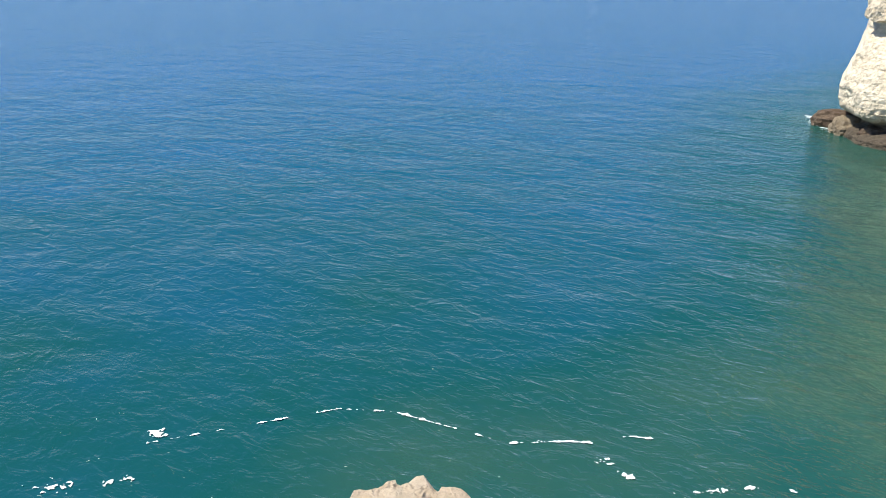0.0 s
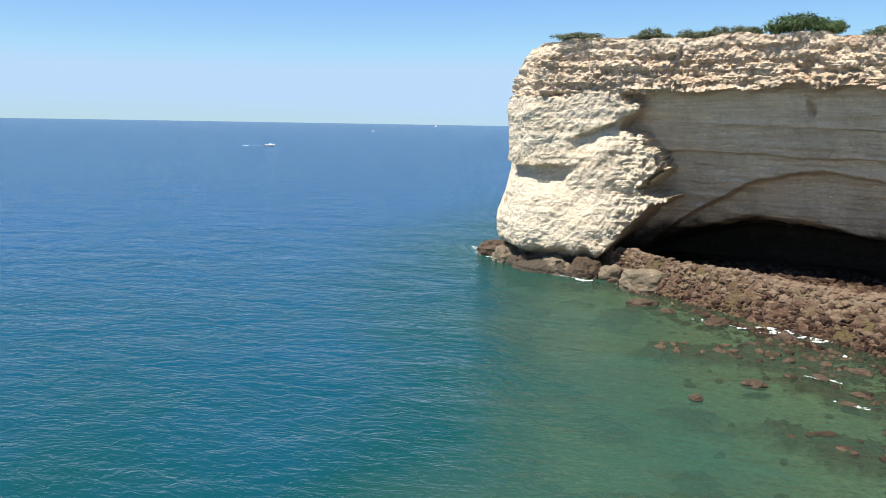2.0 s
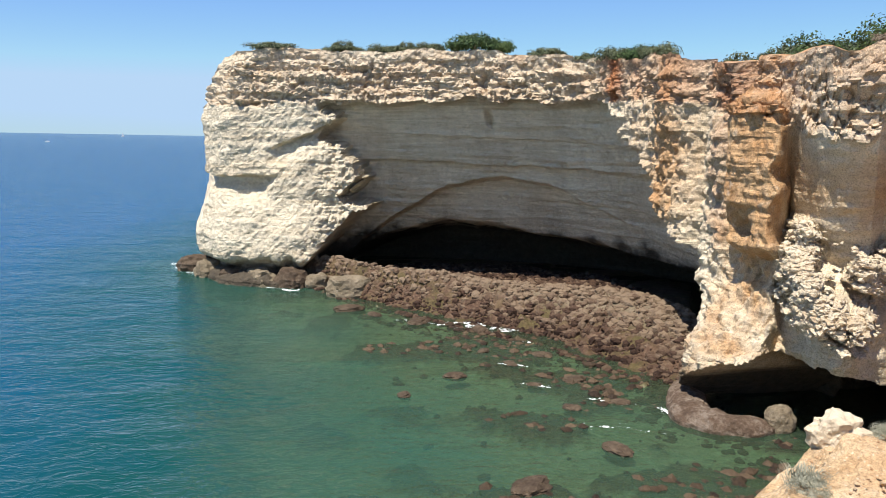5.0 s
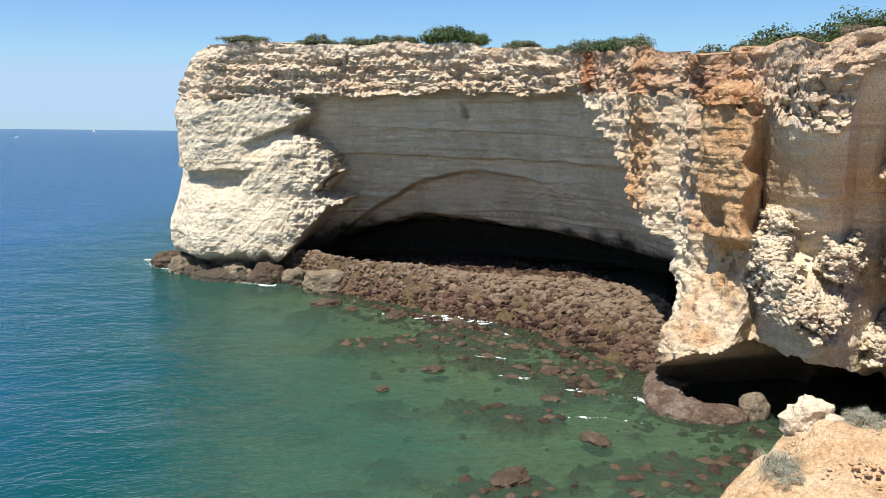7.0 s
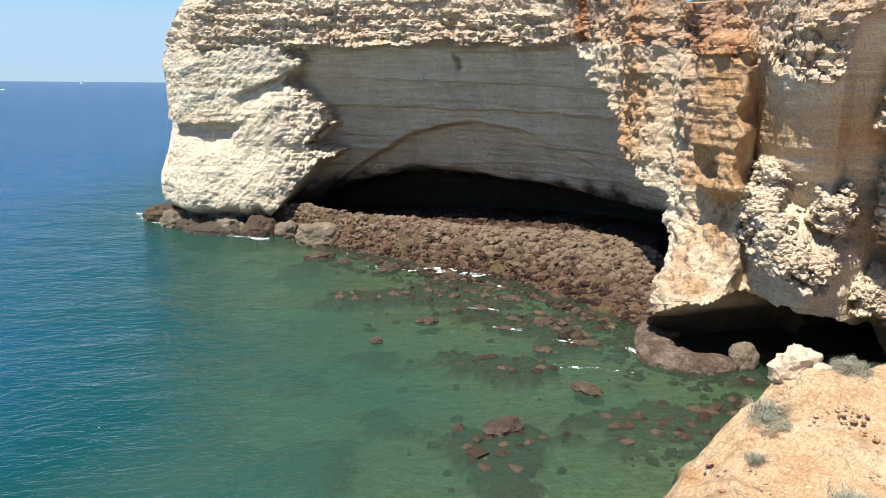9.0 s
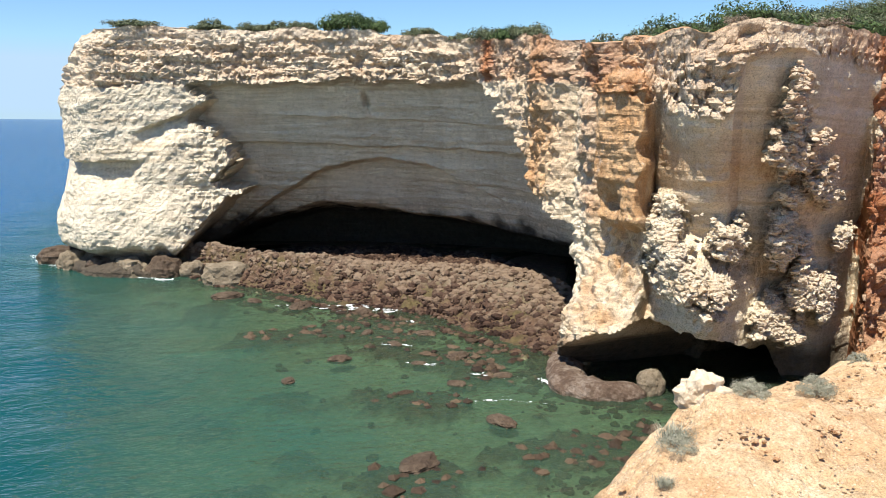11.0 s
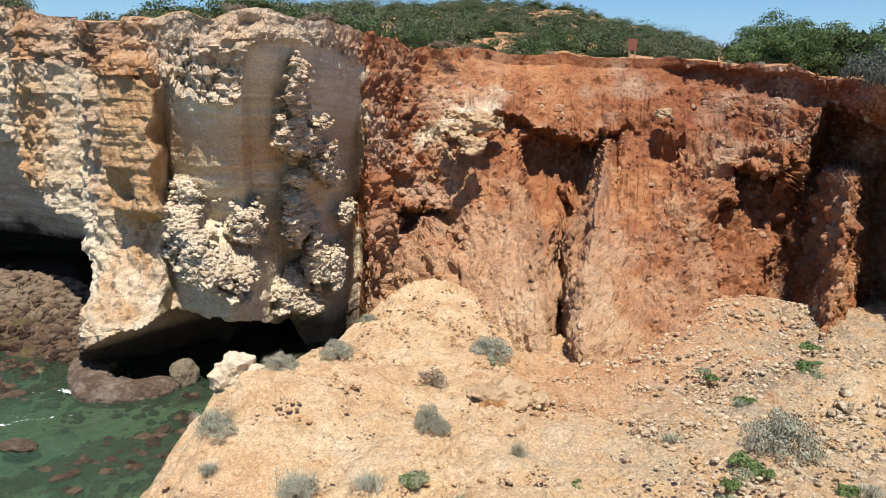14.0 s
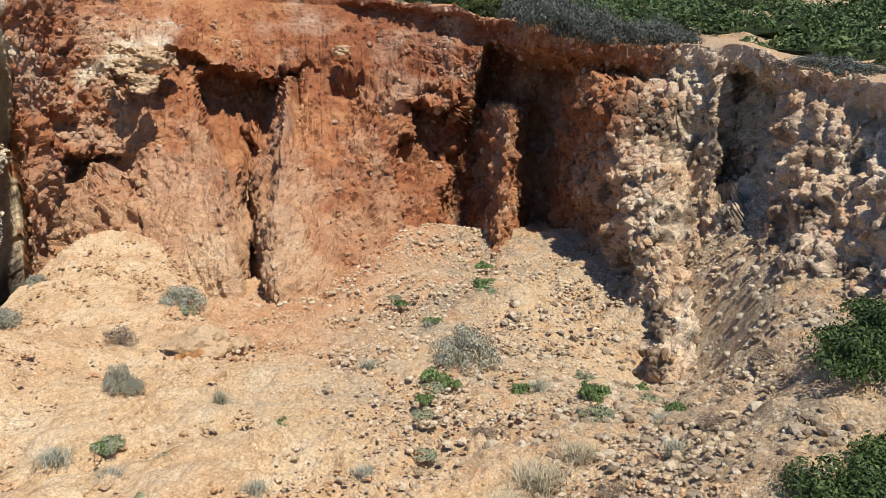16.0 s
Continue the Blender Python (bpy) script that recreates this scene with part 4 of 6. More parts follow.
def build_bed():
    gx, gy = np.meshgrid(np.arange(-60, 34, 0.3), np.arange(6, 84, 0.3), indexing='ij')
    z, inland, reef = bed_height(gx, gy)
    f1, _, mark = cells(gx, gy, gx * 0, 0.8, 161)
    z = z + step(-1.5, 0.5, inland) * step(7.0, 4.0, inland) * np.clip(0.55 - f1, 0, 1) * (0.4 + 0.7 * mark)
    co = np.stack([gx, gy, z], -1).reshape(-1, 3)
    dry = np.clip(step(0.8, 1.8, z) * step(3.0, 6, inland), 0, 1) * 0.7
    sand = step(0.25, 0.02, reef) * step(0.5, -1.0, inland)
    ob = sheet("sea_bed", co, grid_quads(*gx.shape), SHORE, dry=dry, sand=sand)
    tagged(ob, "brown weedy rock shelf and pale sea bed in the cove", "shore", kind="structure")


build_bed()


def build_water():
    r = np.concatenate([[0.5], np.geomspace(2, 4900, 150)])[:, None]
    a = np.linspace(-180, 180, 361)[None, :]
    x, y = pol(a, r)
    z = 0 * x
    _, inland, _ = bed_height(x, y)
    off = np.clip(-inland, 0, 400)
    sea = np.clip(-x, -30, 200) + 0.3 * np.clip(y - 40, 0, 400)
    depth = np.clip(np.minimum(0.02 + off / 75 + np.clip(sea + 2, 0, 200) / 75, 0.36 + r / 170), 0, 1)
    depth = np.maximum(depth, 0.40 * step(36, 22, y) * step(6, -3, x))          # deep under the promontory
    co = np.stack([x, y, z], -1).reshape(-1, 3)
    quads = grid_quads(*x.shape)
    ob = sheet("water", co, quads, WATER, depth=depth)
    tagged(ob, "rippled blue and green sea", "water", kind="structure")


build_water()

# ---- helpers for things ----


def place(name, label="", category="", group="", kind=""):
    return tagged(new(name), label, category, group, kind)


def part(name, mesh, parent, label=""):
    ob = new(name, mesh)
    ob.parent = parent
    return tagged(ob, label)


def arrays_mesh(name, co, faces, material, smooth=False):
    """A mesh from vertices and faces of one size (3 or 4 corners)."""
    me = bpy.data.meshes.new(name)
    co, faces = np.asarray(co, np.float32), np.asarray(faces, np.int32)
    n, (q, k) = len(co), faces.shape
    me.vertices.add(n)
    me.vertices.foreach_set("co", co.ravel())
    me.loops.add(q * k)
    me.loops.foreach_set("vertex_index", faces.ravel())
    me.polygons.add(q)
    me.polygons.foreach_set("loop_start", np.arange(0, q * k, k, dtype=np.int32))
    me.polygons.foreach_set("use_smooth", np.full(q, smooth))
    me.update(calc_edges=True)
    me.materials.append(material)
    return me


def leaves_mesh(name, material, seed, radius, height, clumps, leaves, size, flat=0.0):
    """A crown of small bent leaves in uneven clumps over a dome, wider than high."""
    rng = np.random.default_rng(seed)
    u, ang = rng.random(clumps) ** 0.55, rng.random(clumps) * 2 * np.pi
    cx, cy = radius * 0.8 * u * np.cos(ang), radius * 0.8 * u * np.sin(ang)
    dome = np.sqrt(np.clip(1 - (u * 0.9) ** 2, 0.02, 1))
    cz = height * (0.25 + 0.5 * rng.random(clumps)) * dome * (0.7 + 0.45 * rng.random(clumps))
    cr = (0.20 + 0.22 * rng.random(clumps)) * min(radius, height * 1.3)
    pick = rng.integers(0, clumps, leaves)
    d = rng.normal(size=(leaves, 3))
    d /= np.linalg.norm(d, axis=1)[:, None]
    d[:, 2] = np.where(d[:, 2] < -0.3, -d[:, 2] * 0.6, d[:, 2])
    r = cr[pick] * (0.55 + 0.5 * rng.random(leaves))
    c = np.stack([cx[pick] + d[:, 0] * r, cy[pick] + d[:, 1] * r, np.maximum(cz[pick] + d[:, 2] * r * 0.8, 0.02)], 1)
    t = np.cross(d, rng.normal(size=(leaves, 3)))
    t /= np.linalg.norm(t, axis=1)[:, None] + 1e-6
    n = d + 0.7 * rng.normal(size=(leaves, 3)) * 0.6
    b = np.cross(n, t)
    b /= np.linalg.norm(b, axis=1)[:, None] + 1e-6
    s = (size * (0.6 + 0.8 * rng.random(leaves)))[:, None]
    co = np.stack([c - t * s, c + b * s * 0.45, c + t * s + d * s * 0.2, c - b * s * 0.45], 1).reshape(-1, 3)
    faces = np.arange(leaves * 4).reshape(-1, 4)
    return arrays_mesh(name, co, faces, material), np.stack([cx, cy, cz], 1)


def twigs_mesh(name, material, tips, thick, seed, bend=0.15):
    """Tapered four-sided branches from the base to the given tips."""
    rng = np.random.default_rng(seed)
    co, faces = [], []
    for tip in tips:
        mid = np.asarray(tip) * 0.5 + rng.normal(size=3) * bend
        base = rng.normal(size=3) * (thick * 2, thick * 2, 0)
        pts = [base + (0, 0, -0.15), mid, np.asarray(tip)]
        start = len(co)
        for i, p in enumerate(pts):
            w = thick * (1 - 0.42 * i)
            for ang in (0.4, 1.97, 3.54, 5.11):
                co.append(p + (w * math.cos(ang), w * math.sin(ang), 0))
        for i in range(2):
            for k in range(4):
                a0 = start + i * 4 + k
                b0 = start + i * 4 + (k + 1) % 4
                faces.append((a0, b0, b0 + 4, a0 + 4))
    return arrays_mesh(name, np.array(co), np.array(faces), material, True)


def bark_material():
    n = Nodes("grey bark")
    return n.done(n.ramp(n.noise(9.0, 6, 0.7), (0.3, (0.07, 0.05, 0.035)), (0.7, (0.24, 0.20, 0.15))), 0.9, 0.2)


BARK = bark_material()


def shrub(label, material, seed, radius, height, clumps, leaves, size, twigs=14, thick=0.035, name="shrub", group="macchia shrubs"):
    """A shrub: leafy crown on crooked branches."""
    ob = place(name, label, "shrub", group)
    me, tips = leaves_mesh("crown", material, seed, radius, height, clumps, leaves, size)
    part("crown", me, ob)
    part("stem", twigs_mesh("stem", BARK, tips[:twigs], thick, seed + 1, radius * 0.08), ob, "bare grey branches")
    return ob


class Kit:
    """Shrubs built once and then copied to further places."""

    def __init__(self, makers):
        self.makers, self.made = makers, [None] * len(makers)

    def put(self, i, m, label=""):
        if self.made[i] is None:
            self.made[i] = self.makers[i]()
            self.made[i].matrix_world = m
            ob = self.made[i]
        else:
            ob = copy_thing(self.made[i], m @ Matrix.Diagonal((*(1 / v for v in self.made[i].scale), 1)))
        return tagged(ob, label)


def spot(x, y, z, turn, sx, sy, sz):
    return Matrix.LocRotScale((x, y, z), Euler((0, 0, turn)), (sx, sy, sz))


_soft = rim_z.copy()
for _ in range(200):
    _soft[1:-1] = (_soft[:-2] + 2 * _soft[1:-1] + _soft[2:]) / 4


def on_top(a, back):
    """A place on the plateau: back metres behind the rim at azimuth a (from the eye)."""
    i = int(np.argmin(np.abs(rim_a[BACK:] - a))) + BACK
    d0 = math.hypot(rim_x[i], rim_y[i])
    x, y = rim_x[i] * (1 + back / d0), rim_y[i] * (1 + back / d0)
    return x, y, float(plateau_height(rim_a[i], d0 + back, back, _soft[i]))


# ---- shrubs on the plateau ----
MACCHIA = Kit((
    lambda: shrub("low dark olive macchia shrub on the clifftop", LEAF_OLIVE, 11, 1.5, 1.0, 40, 4200, 0.065),
    lambda: shrub("low dark olive macchia shrub on the clifftop", LEAF_OLIVE, 12, 1.5, 1.0, 34, 4200, 0.065),
    lambda: shrub("dense green macchia shrub on the clifftop", LEAF_GREEN, 13, 1.5, 1.1, 40, 4200, 0.07),
    lambda: shrub("dense green macchia shrub on the clifftop", LEAF_GREEN, 14, 1.5, 1.1, 34, 4200, 0.07)))
# azimuth, metres behind the rim, half width, height, kind
RIM_SHRUBS = ((-3.6, 1.6, 2.6, 0.8, 0), (1.2, 1.2, 1.9, 1.1, 1), (3.9, 1.5, 1.7, 1.0, 0), (5.6, 2.0, 1.5, 1.0, 1), (7.2, 1.6, 1.6, 0.9, 0),
              (10.4, 1.6, 2.5, 1.7, 2), (12.0, 1.8, 1.6, 1.5, 3), (15.6, 1.6, 1.8, 0.9, 0), (18.4, 2.0, 1.6, 0.8, 1), (20.3, 2.2, 1.9, 1.2, 0),
              (21.6, 2.0, 1.6, 1.3, 3), (23.0, 2.4, 1.6, 1.2, 0))
rng = random.Random(5)
for a, back, w, h, k in RIM_SHRUBS:
    x, y, z = on_top(a, back)
    MACCHIA.put(k, spot(x, y, z - 0.15, rng.random() * 6.28, w / 1.5, w / 1.5, h / 0.95))


# near-black colour that stands in for shade deep inside the crowns
def heart_shade_material():
    n = Nodes("painted shade inside the macchia")
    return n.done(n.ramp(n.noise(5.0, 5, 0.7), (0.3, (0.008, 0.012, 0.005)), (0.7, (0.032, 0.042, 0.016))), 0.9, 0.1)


HEART_SHADE = heart_shade_material()


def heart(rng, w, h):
    """A lumpy low dome inside a shrub's leaves, coloured as the shade between them."""
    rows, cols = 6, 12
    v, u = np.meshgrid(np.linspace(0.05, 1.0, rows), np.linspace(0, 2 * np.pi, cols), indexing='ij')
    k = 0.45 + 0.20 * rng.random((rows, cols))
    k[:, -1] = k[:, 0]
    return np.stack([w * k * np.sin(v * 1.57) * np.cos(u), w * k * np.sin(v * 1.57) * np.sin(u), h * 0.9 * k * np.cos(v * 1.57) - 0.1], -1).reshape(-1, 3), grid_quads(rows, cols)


def macchia_cover(name, label, material, seed, spots, leaves, size):
    """Macchia that covers a slope, crown against crown, in one mesh."""
    rng = np.random.default_rng(seed)
    co, faces, n = [], [], 0
    for i, (x, y, z, w, h) in enumerate(spots):
        me, _ = leaves_mesh("tmp", material, seed + i, w, h, 14, leaves, size)
        c = np.empty(len(me.vertices) * 3, np.float32)
        me.vertices.foreach_get("co", c)
        bpy.data.meshes.remove(me)
        c = c.reshape(-1, 3) + (x, y, z)
        co.append(c)
        faces.append(np.arange(len(c)).reshape(-1, 4) + n)
        n += len(c)
    outer = sum(len(f) for f in faces)
    # a dark dome under each crown paints shade into the gaps between leaves
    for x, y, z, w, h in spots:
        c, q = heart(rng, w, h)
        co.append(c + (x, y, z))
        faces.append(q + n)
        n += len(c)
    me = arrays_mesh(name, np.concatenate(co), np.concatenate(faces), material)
    me.materials.append(HEART_SHADE)
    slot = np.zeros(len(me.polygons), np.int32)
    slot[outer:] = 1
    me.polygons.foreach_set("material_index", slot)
    ob = new(name, me)
    return tagged(ob, label, "macchia", kind="stuff")


def hill_spots(seed, count, a0, a1, b0, b1, w, h):
    rng = random.Random(seed)
    out = []
    for _ in range(count):
        a, back = rng.uniform(a0, a1), rng.uniform(b0 ** 0.7, b1 ** 0.7) ** (1 / 0.7)
        if 85.6 < a < 86.6 and 19 < back < 30:      # clearing round the sign
            continue
        x, y, z = on_top(a, back)
        k = rng.uniform(0.7, 1.35)
        low = 0.45 + 0.55 * min(1, max(0, (a - 26) / 12))        # wind-cut towards the headland
        out.append((x, y, z - 0.3, w * k, h * k * low * rng.uniform(0.7, 1.2)))
    return out


macchia_cover("hill_macchia", "dense olive and green macchia covering the hill", LEAF_OLIVE, 300, hill_spots(31, 250, 24, 69, 9, 80, 2.8, 1.9), 720, 0.095)
macchia_cover("hill_macchia", "bright green macchia patches on the hill", LEAF_GREEN, 700, hill_spots(32, 120, 30, 69, 8, 80, 2.4, 2.0), 680, 0.095)
macchia_cover("slope_macchia", "bright green macchia covering the slope below the house", LEAF_GREEN, 1100, hill_spots(33, 300, 79, 108, 7, 85, 3.1, 1.5), 380, 0.13)
macchia_cover("slope_macchia", "dark green mastic shrubs behind the red cliff", LEAF_GREEN, 1500, hill_spots(34, 26, 71.0, 78.0, 7, 22, 2.6, 3.4), 3600, 0.095)

# ---- rocks ----
ICO = bmesh.new()
bmesh.ops.create_icosphere(ICO, subdivisions=1, radius=1.0)
ICO_CO = np.array([v.co[:] for v in ICO.verts])
ICO_FACES = np.array([[v.index for v in f.verts] for f in ICO.faces])
ICO.free()
BALL = bmesh.new()
bmesh.ops.create_icosphere(BALL, subdivisions=4, radius=1.0)
BALL_CO = np.array([v.co[:] for v in BALL.verts])
BALL_FACES = np.array([[v.index for v in f.verts] for f in BALL.faces])
BALL.free()


def stone_material(name, dark, mid, light, rough=0.9, loose=True, tide=False):
    n = Nodes(name)
    island = n.tree.nodes["Geometry"].outputs["Random Per Island"] if loose else n.noise(1.1, 4, 0.6)
    fine = n.noise(5.0, 7, 0.7)
    tone = n.math('ADD', n.math('MULTIPLY', island, 0.45), n.math('MULTIPLY', fine, 0.6))
    if tide:                                   # wet and weedy near the water, dry and bleached above
        split = n.add("ShaderNodeSeparateXYZ")
        n.link(n.pos, split.inputs[0])
        tone = n.math('ADD', tone, n.span(split.outputs[2], 0.3, 2.2, -0.12, 0.28))
    col = n.ramp(tone, (0.25, dark), (0.5, mid), (0.8, light))
    n.relief(n.noise(8.0, 8, 0.75), 0.9, 0.12)
    return n.done(col, rough, 0.25)


RUBBLE = stone_material("brown shore rubble", (0.026, 0.013, 0.008), (0.078, 0.045, 0.029), (0.21, 0.15, 0.10), tide=True)
STONES = stone_material("pale loose stones", (0.30, 0.21, 0.13), (0.54, 0.41, 0.27), (0.70, 0.58, 0.42))
BOULDER = stone_material("grey shore boulder", (0.08, 0.06, 0.038), (0.19, 0.15, 0.10), (0.34, 0.28, 0.20), loose=False)
WEEDROCK = stone_material("weedy reef rock", (0.022, 0.013, 0.008), (0.065, 0.042, 0.025), (0.14, 0.095, 0.058), 0.7)
REEFROCK = stone_material("single weedy rock", (0.025, 0.016, 0.010), (0.075, 0.050, 0.032), (0.20, 0.15, 0.10), 0.7, False)
OCHRE = stone_material("rusty ochre rock", (0.22, 0.09, 0.035), (0.42, 0.22, 0.09), (0.55, 0.35, 0.18), loose=False)
LEDGE = stone_material("ochre limestone blocks", (0.24, 0.13, 0.06), (0.48, 0.33, 0.19), (0.64, 0.50, 0.34), loose=False)
CREAM = stone_material("cream limestone block", (0.48, 0.34, 0.20), (0.69, 0.56, 0.40), (0.80, 0.71, 0.56), loose=False)


def heap(name, label, category, material, seed, spots):
    """Many stones in one mesh; spots: x, y, z, size."""
    rng = np.random.default_rng(seed)
    n = len(spots)
    spots = np.asarray(spots)
    c = ICO_CO[None] * (0.72 + 0.5 * rng.random((n, len(ICO_CO), 1)))
    c = c * (0.7 + 0.6 * rng.random((n, 1, 3))) * (1, 1, 0.75)
    ang = rng.random(n) * 6.28
    ca, sa = np.cos(ang)[:, None], np.sin(ang)[:, None]
    c = np.stack([c[..., 0] * ca - c[..., 1] * sa, c[..., 0] * sa + c[..., 1] * ca, c[..., 2]], -1)
    c = c * spots[:, None, 3:4] + spots[:, None, :3]
    faces = ICO_FACES[None] + (np.arange(n) * len(ICO_CO))[:, None, None]
    ob = new(name, arrays_mesh(name, c.reshape(-1, 3), faces.reshape(-1, 3), material))
    return tagged(ob, label, category, kind="stuff")


def rock_mesh(name, material, seed, sx, sy, sz, rough=0.25, block=0.0):
    """A single weathered rock, squared off by block."""
    c = BALL_CO.copy()
    if block:
        c = c / (np.abs(c).max(1, keepdims=True) ** block)
    o = seed * 7.3
    k = 1 + rough * (fbm(c[:, 0] + o, c[:, 1], c[:, 2], 0.8, 5, seed) + 0.6 * ridged(c[:, 0] + o, c[:, 1], c[:, 2], 0.5, 4, seed + 3))
    c = c * k[:, None] * (sx, sy, sz)
    return arrays_mesh(name, c, BALL_FACES, material, False)


def rock(name, label, material, seed, x, y, z, sx, sy, sz, turn=0.0, rough=0.25, block=0.0, group=""):
    ob = new(name, rock_mesh(name, material, seed, sx, sy, sz, rough, block))
    ob.matrix_world = pose(x, y, z, 0, 0, turn)
    return tagged(ob, label, "rock", group)


def crust_lumps():
    """Knobs of old crust that stand proud of the smooth wall over the sea cave, in the plates and scattered near them."""
    rng = np.random.default_rng(67)
    a, z = rng.uniform(31.7, 45.2, 52000), rng.uniform(1.6, 16.0, 52000)
    _, sure = plates(a, z, 1.5)
    edge = np.interp(a, [31.8, 34, 36.5, 38, 40, 41.4, 44.6], [3.3, 3.2, 2.9, 2.5, 1.8, 1.5, 1.5])
    lip = np.interp(a, [31, 36.8, 37.8, 41, 45], [13.6, 13.4, 15.4, 15.9, 15.4])
    ok = (sure + 0.10 * rng.normal(size=len(a)) > 0.12) & (z > edge) & (z < lip)
    a, z, sure = a[ok][:10500], z[ok][:10500], sure[ok][:10500]
    top = np.interp(a, RIM[:, 0], RIM[:, 2])
    o, _ = cliff_shape(a, a * 0, a * 0, z, top)
    d = np.interp(a, RIM[:, 0], RIM[:, 1]) - o
    n = len(a)
    size = 0.05 + 0.10 * rng.random(n) ** 2 + 0.05 * np.clip(sure, 0, 0.8)
    c = np.broadcast_to(ICO_CO, (n, *ICO_CO.shape)).copy()
    c *= (0.6 + 0.8 * rng.random((n, len(ICO_CO), 1))) * (0.7 + 0.6 * rng.random((n, 1, 3)))
    c = c * size[:, None, None] * (1.3, 1.5, 0.75)
    ang = np.radians(a)[:, None]
    proud = (0.05 + 0.45 * np.clip(sure * 1.6, 0, 1) + 0.45 * rng.random(n))[:, None]
    r_ = d[:, None] - proud + c[..., 1]
    x, y = r_ * np.sin(ang) + c[..., 0] * np.cos(ang), r_ * np.cos(ang) - c[..., 0] * np.sin(ang)
    co = np.stack([x, y, z[:, None] + c[..., 2]], -1)
    faces = ICO_FACES[None] + (np.arange(n) * len(ICO_CO))[:, None, None]
    me = arrays_mesh("crust_lumps", co.reshape(-1, 3), faces.reshape(-1, 3), ROCK)
    m = len(ICO_CO)
    rust = step(9.0, 13.0, z) * 0.5 * rng.random(n)
    for key, value in (("red", rust), ("ochre", 0.3 * rng.random(n))):
        me.attributes.new(key, 'FLOAT', 'POINT').data.foreach_set("value", np.repeat(value, m).astype(np.float32))
    ob = new("crust_lumps", me)
    ob.parent = SEA_CLIFF
    tagged(ob, "pale knobbly plates of old limestone crust", kind="stuff")


crust_lumps()


def clods(name, label, parent, material, seed, co, way, size, attrs, squash=0.6, category=""):
    """Many small clods and stones half sunk in a surface, with the colours of the surface."""
    rng = np.random.default_rng(seed)
    n, m = len(co), len(ICO_CO)
    c = np.broadcast_to(ICO_CO, (n, m, 3)) * (0.65 + 0.7 * rng.random((n, m, 1))) * (0.7 + 0.6 * rng.random((n, 1, 3)))
    w = way / (np.linalg.norm(way, axis=1, keepdims=True) + 1e-9)
    c = c - (1 - squash) * np.sum(c * w[:, None], -1, keepdims=True) * w[:, None]
    c = c * size[:, None, None] + co[:, None] + w[:, None] * (0.1 * size)[:, None, None]
    faces = ICO_FACES[None] + (np.arange(n) * m)[:, None, None]
    me = arrays_mesh(name, c.reshape(-1, 3), faces.reshape(-1, 3), material)
    for key, value in attrs.items():
        at = me.attributes.new(key, 'FLOAT', 'POINT')
        at.data.foreach_set("value", np.repeat(np.clip(value + (0.0 if key in ("wet_dark", "grey", "iron") else 0.25) * rng.normal(size=n), 0, 1), m).astype(np.float32))
    ob = new(name, me)
    if parent:
        ob.parent = parent
    return tagged(ob, label, category, kind="stuff")


def cliff_clods():
    rng = np.random.default_rng(401)
    A, z = FACE["A"], FACE["z"]
    x, y, h = (FACE["co"][..., k] for k in (0, 1, 2))
    want = fbm(x, y, h, 1.6, 4, 403, 0.6) + 0.12 + 0.25 * (step(52.5, 50, A) + step(67, 69, A)) - 0.25 * step(52, 53, A) * step(67, 66, A) - 0.1 * step(11, 13, z) * step(80, 78, A)
    for lo, hi, cliff, count, name in ((45.6, 82.0, GULLY_CLIFF, 5000, "earth_clods"), (82.0, 104.0, PALE_CLIFF, 3500, "limestone_knobs")):
        i, j = np.nonzero((A > lo) & (A < hi) & (z > 0.6) & (want > 0.05) & (FACE["smooth"] < 0.45))
        pick = rng.choice(len(i), min(count, len(i)), replace=False)
        i, j = i[pick], j[pick]
        co, way = [FACE["co"][i, j]], [FACE["N"][i, j]]
        at = [[FACE[k][i, j]] for k in ("red", "ochre", "grey", "wet_dark", "iron")]
        co, way = np.concatenate(co), np.concatenate(way)
        size = (0.06 + 0.16 * rng.random(len(co)) ** 2.5)
        clods(name, "small stones and clods weathering out of the cliff", cliff, ROCK, 407, co, way, size, {k: np.concatenate(q) for k, q in zip(("red", "ochre", "grey", "wet_dark", "iron"), at)}, 0.7)


cliff_clods()


def spur_clods():
    rng = np.random.default_rng(411)
    x, y = rng.uniform(7, 36, 60000), rng.uniform(-2, 27, 60000)
    z, sea = bowl_height(x, y)
    z = z + 0.55 * fbm(x, y, x * 0, 3.4, 4, 131)
    ok = (fbm(x, y, x * 0, 1.3, 4, 413, 0.6) + 0.2 * rng.normal(size=len(x)) > 0.22) & (sea < -0.4) & (np.hypot(x, y) > 11)
    x, y, z = x[ok][:7000], y[ok][:7000], z[ok][:7000]
    flat = np.zeros(len(x))
    size = 0.03 + 0.09 * rng.random(len(x)) ** 3
    clods("earth_clods", "crumbled sandy clods on the pale slope", None, SOIL, 415, np.stack([x, y, z - 0.02], 1), np.stack([flat, flat, flat + 1], 1), size, dict(red=flat + 0.15, grey=flat, wet_dark=flat), 0.6, "stones")


spur_clods()


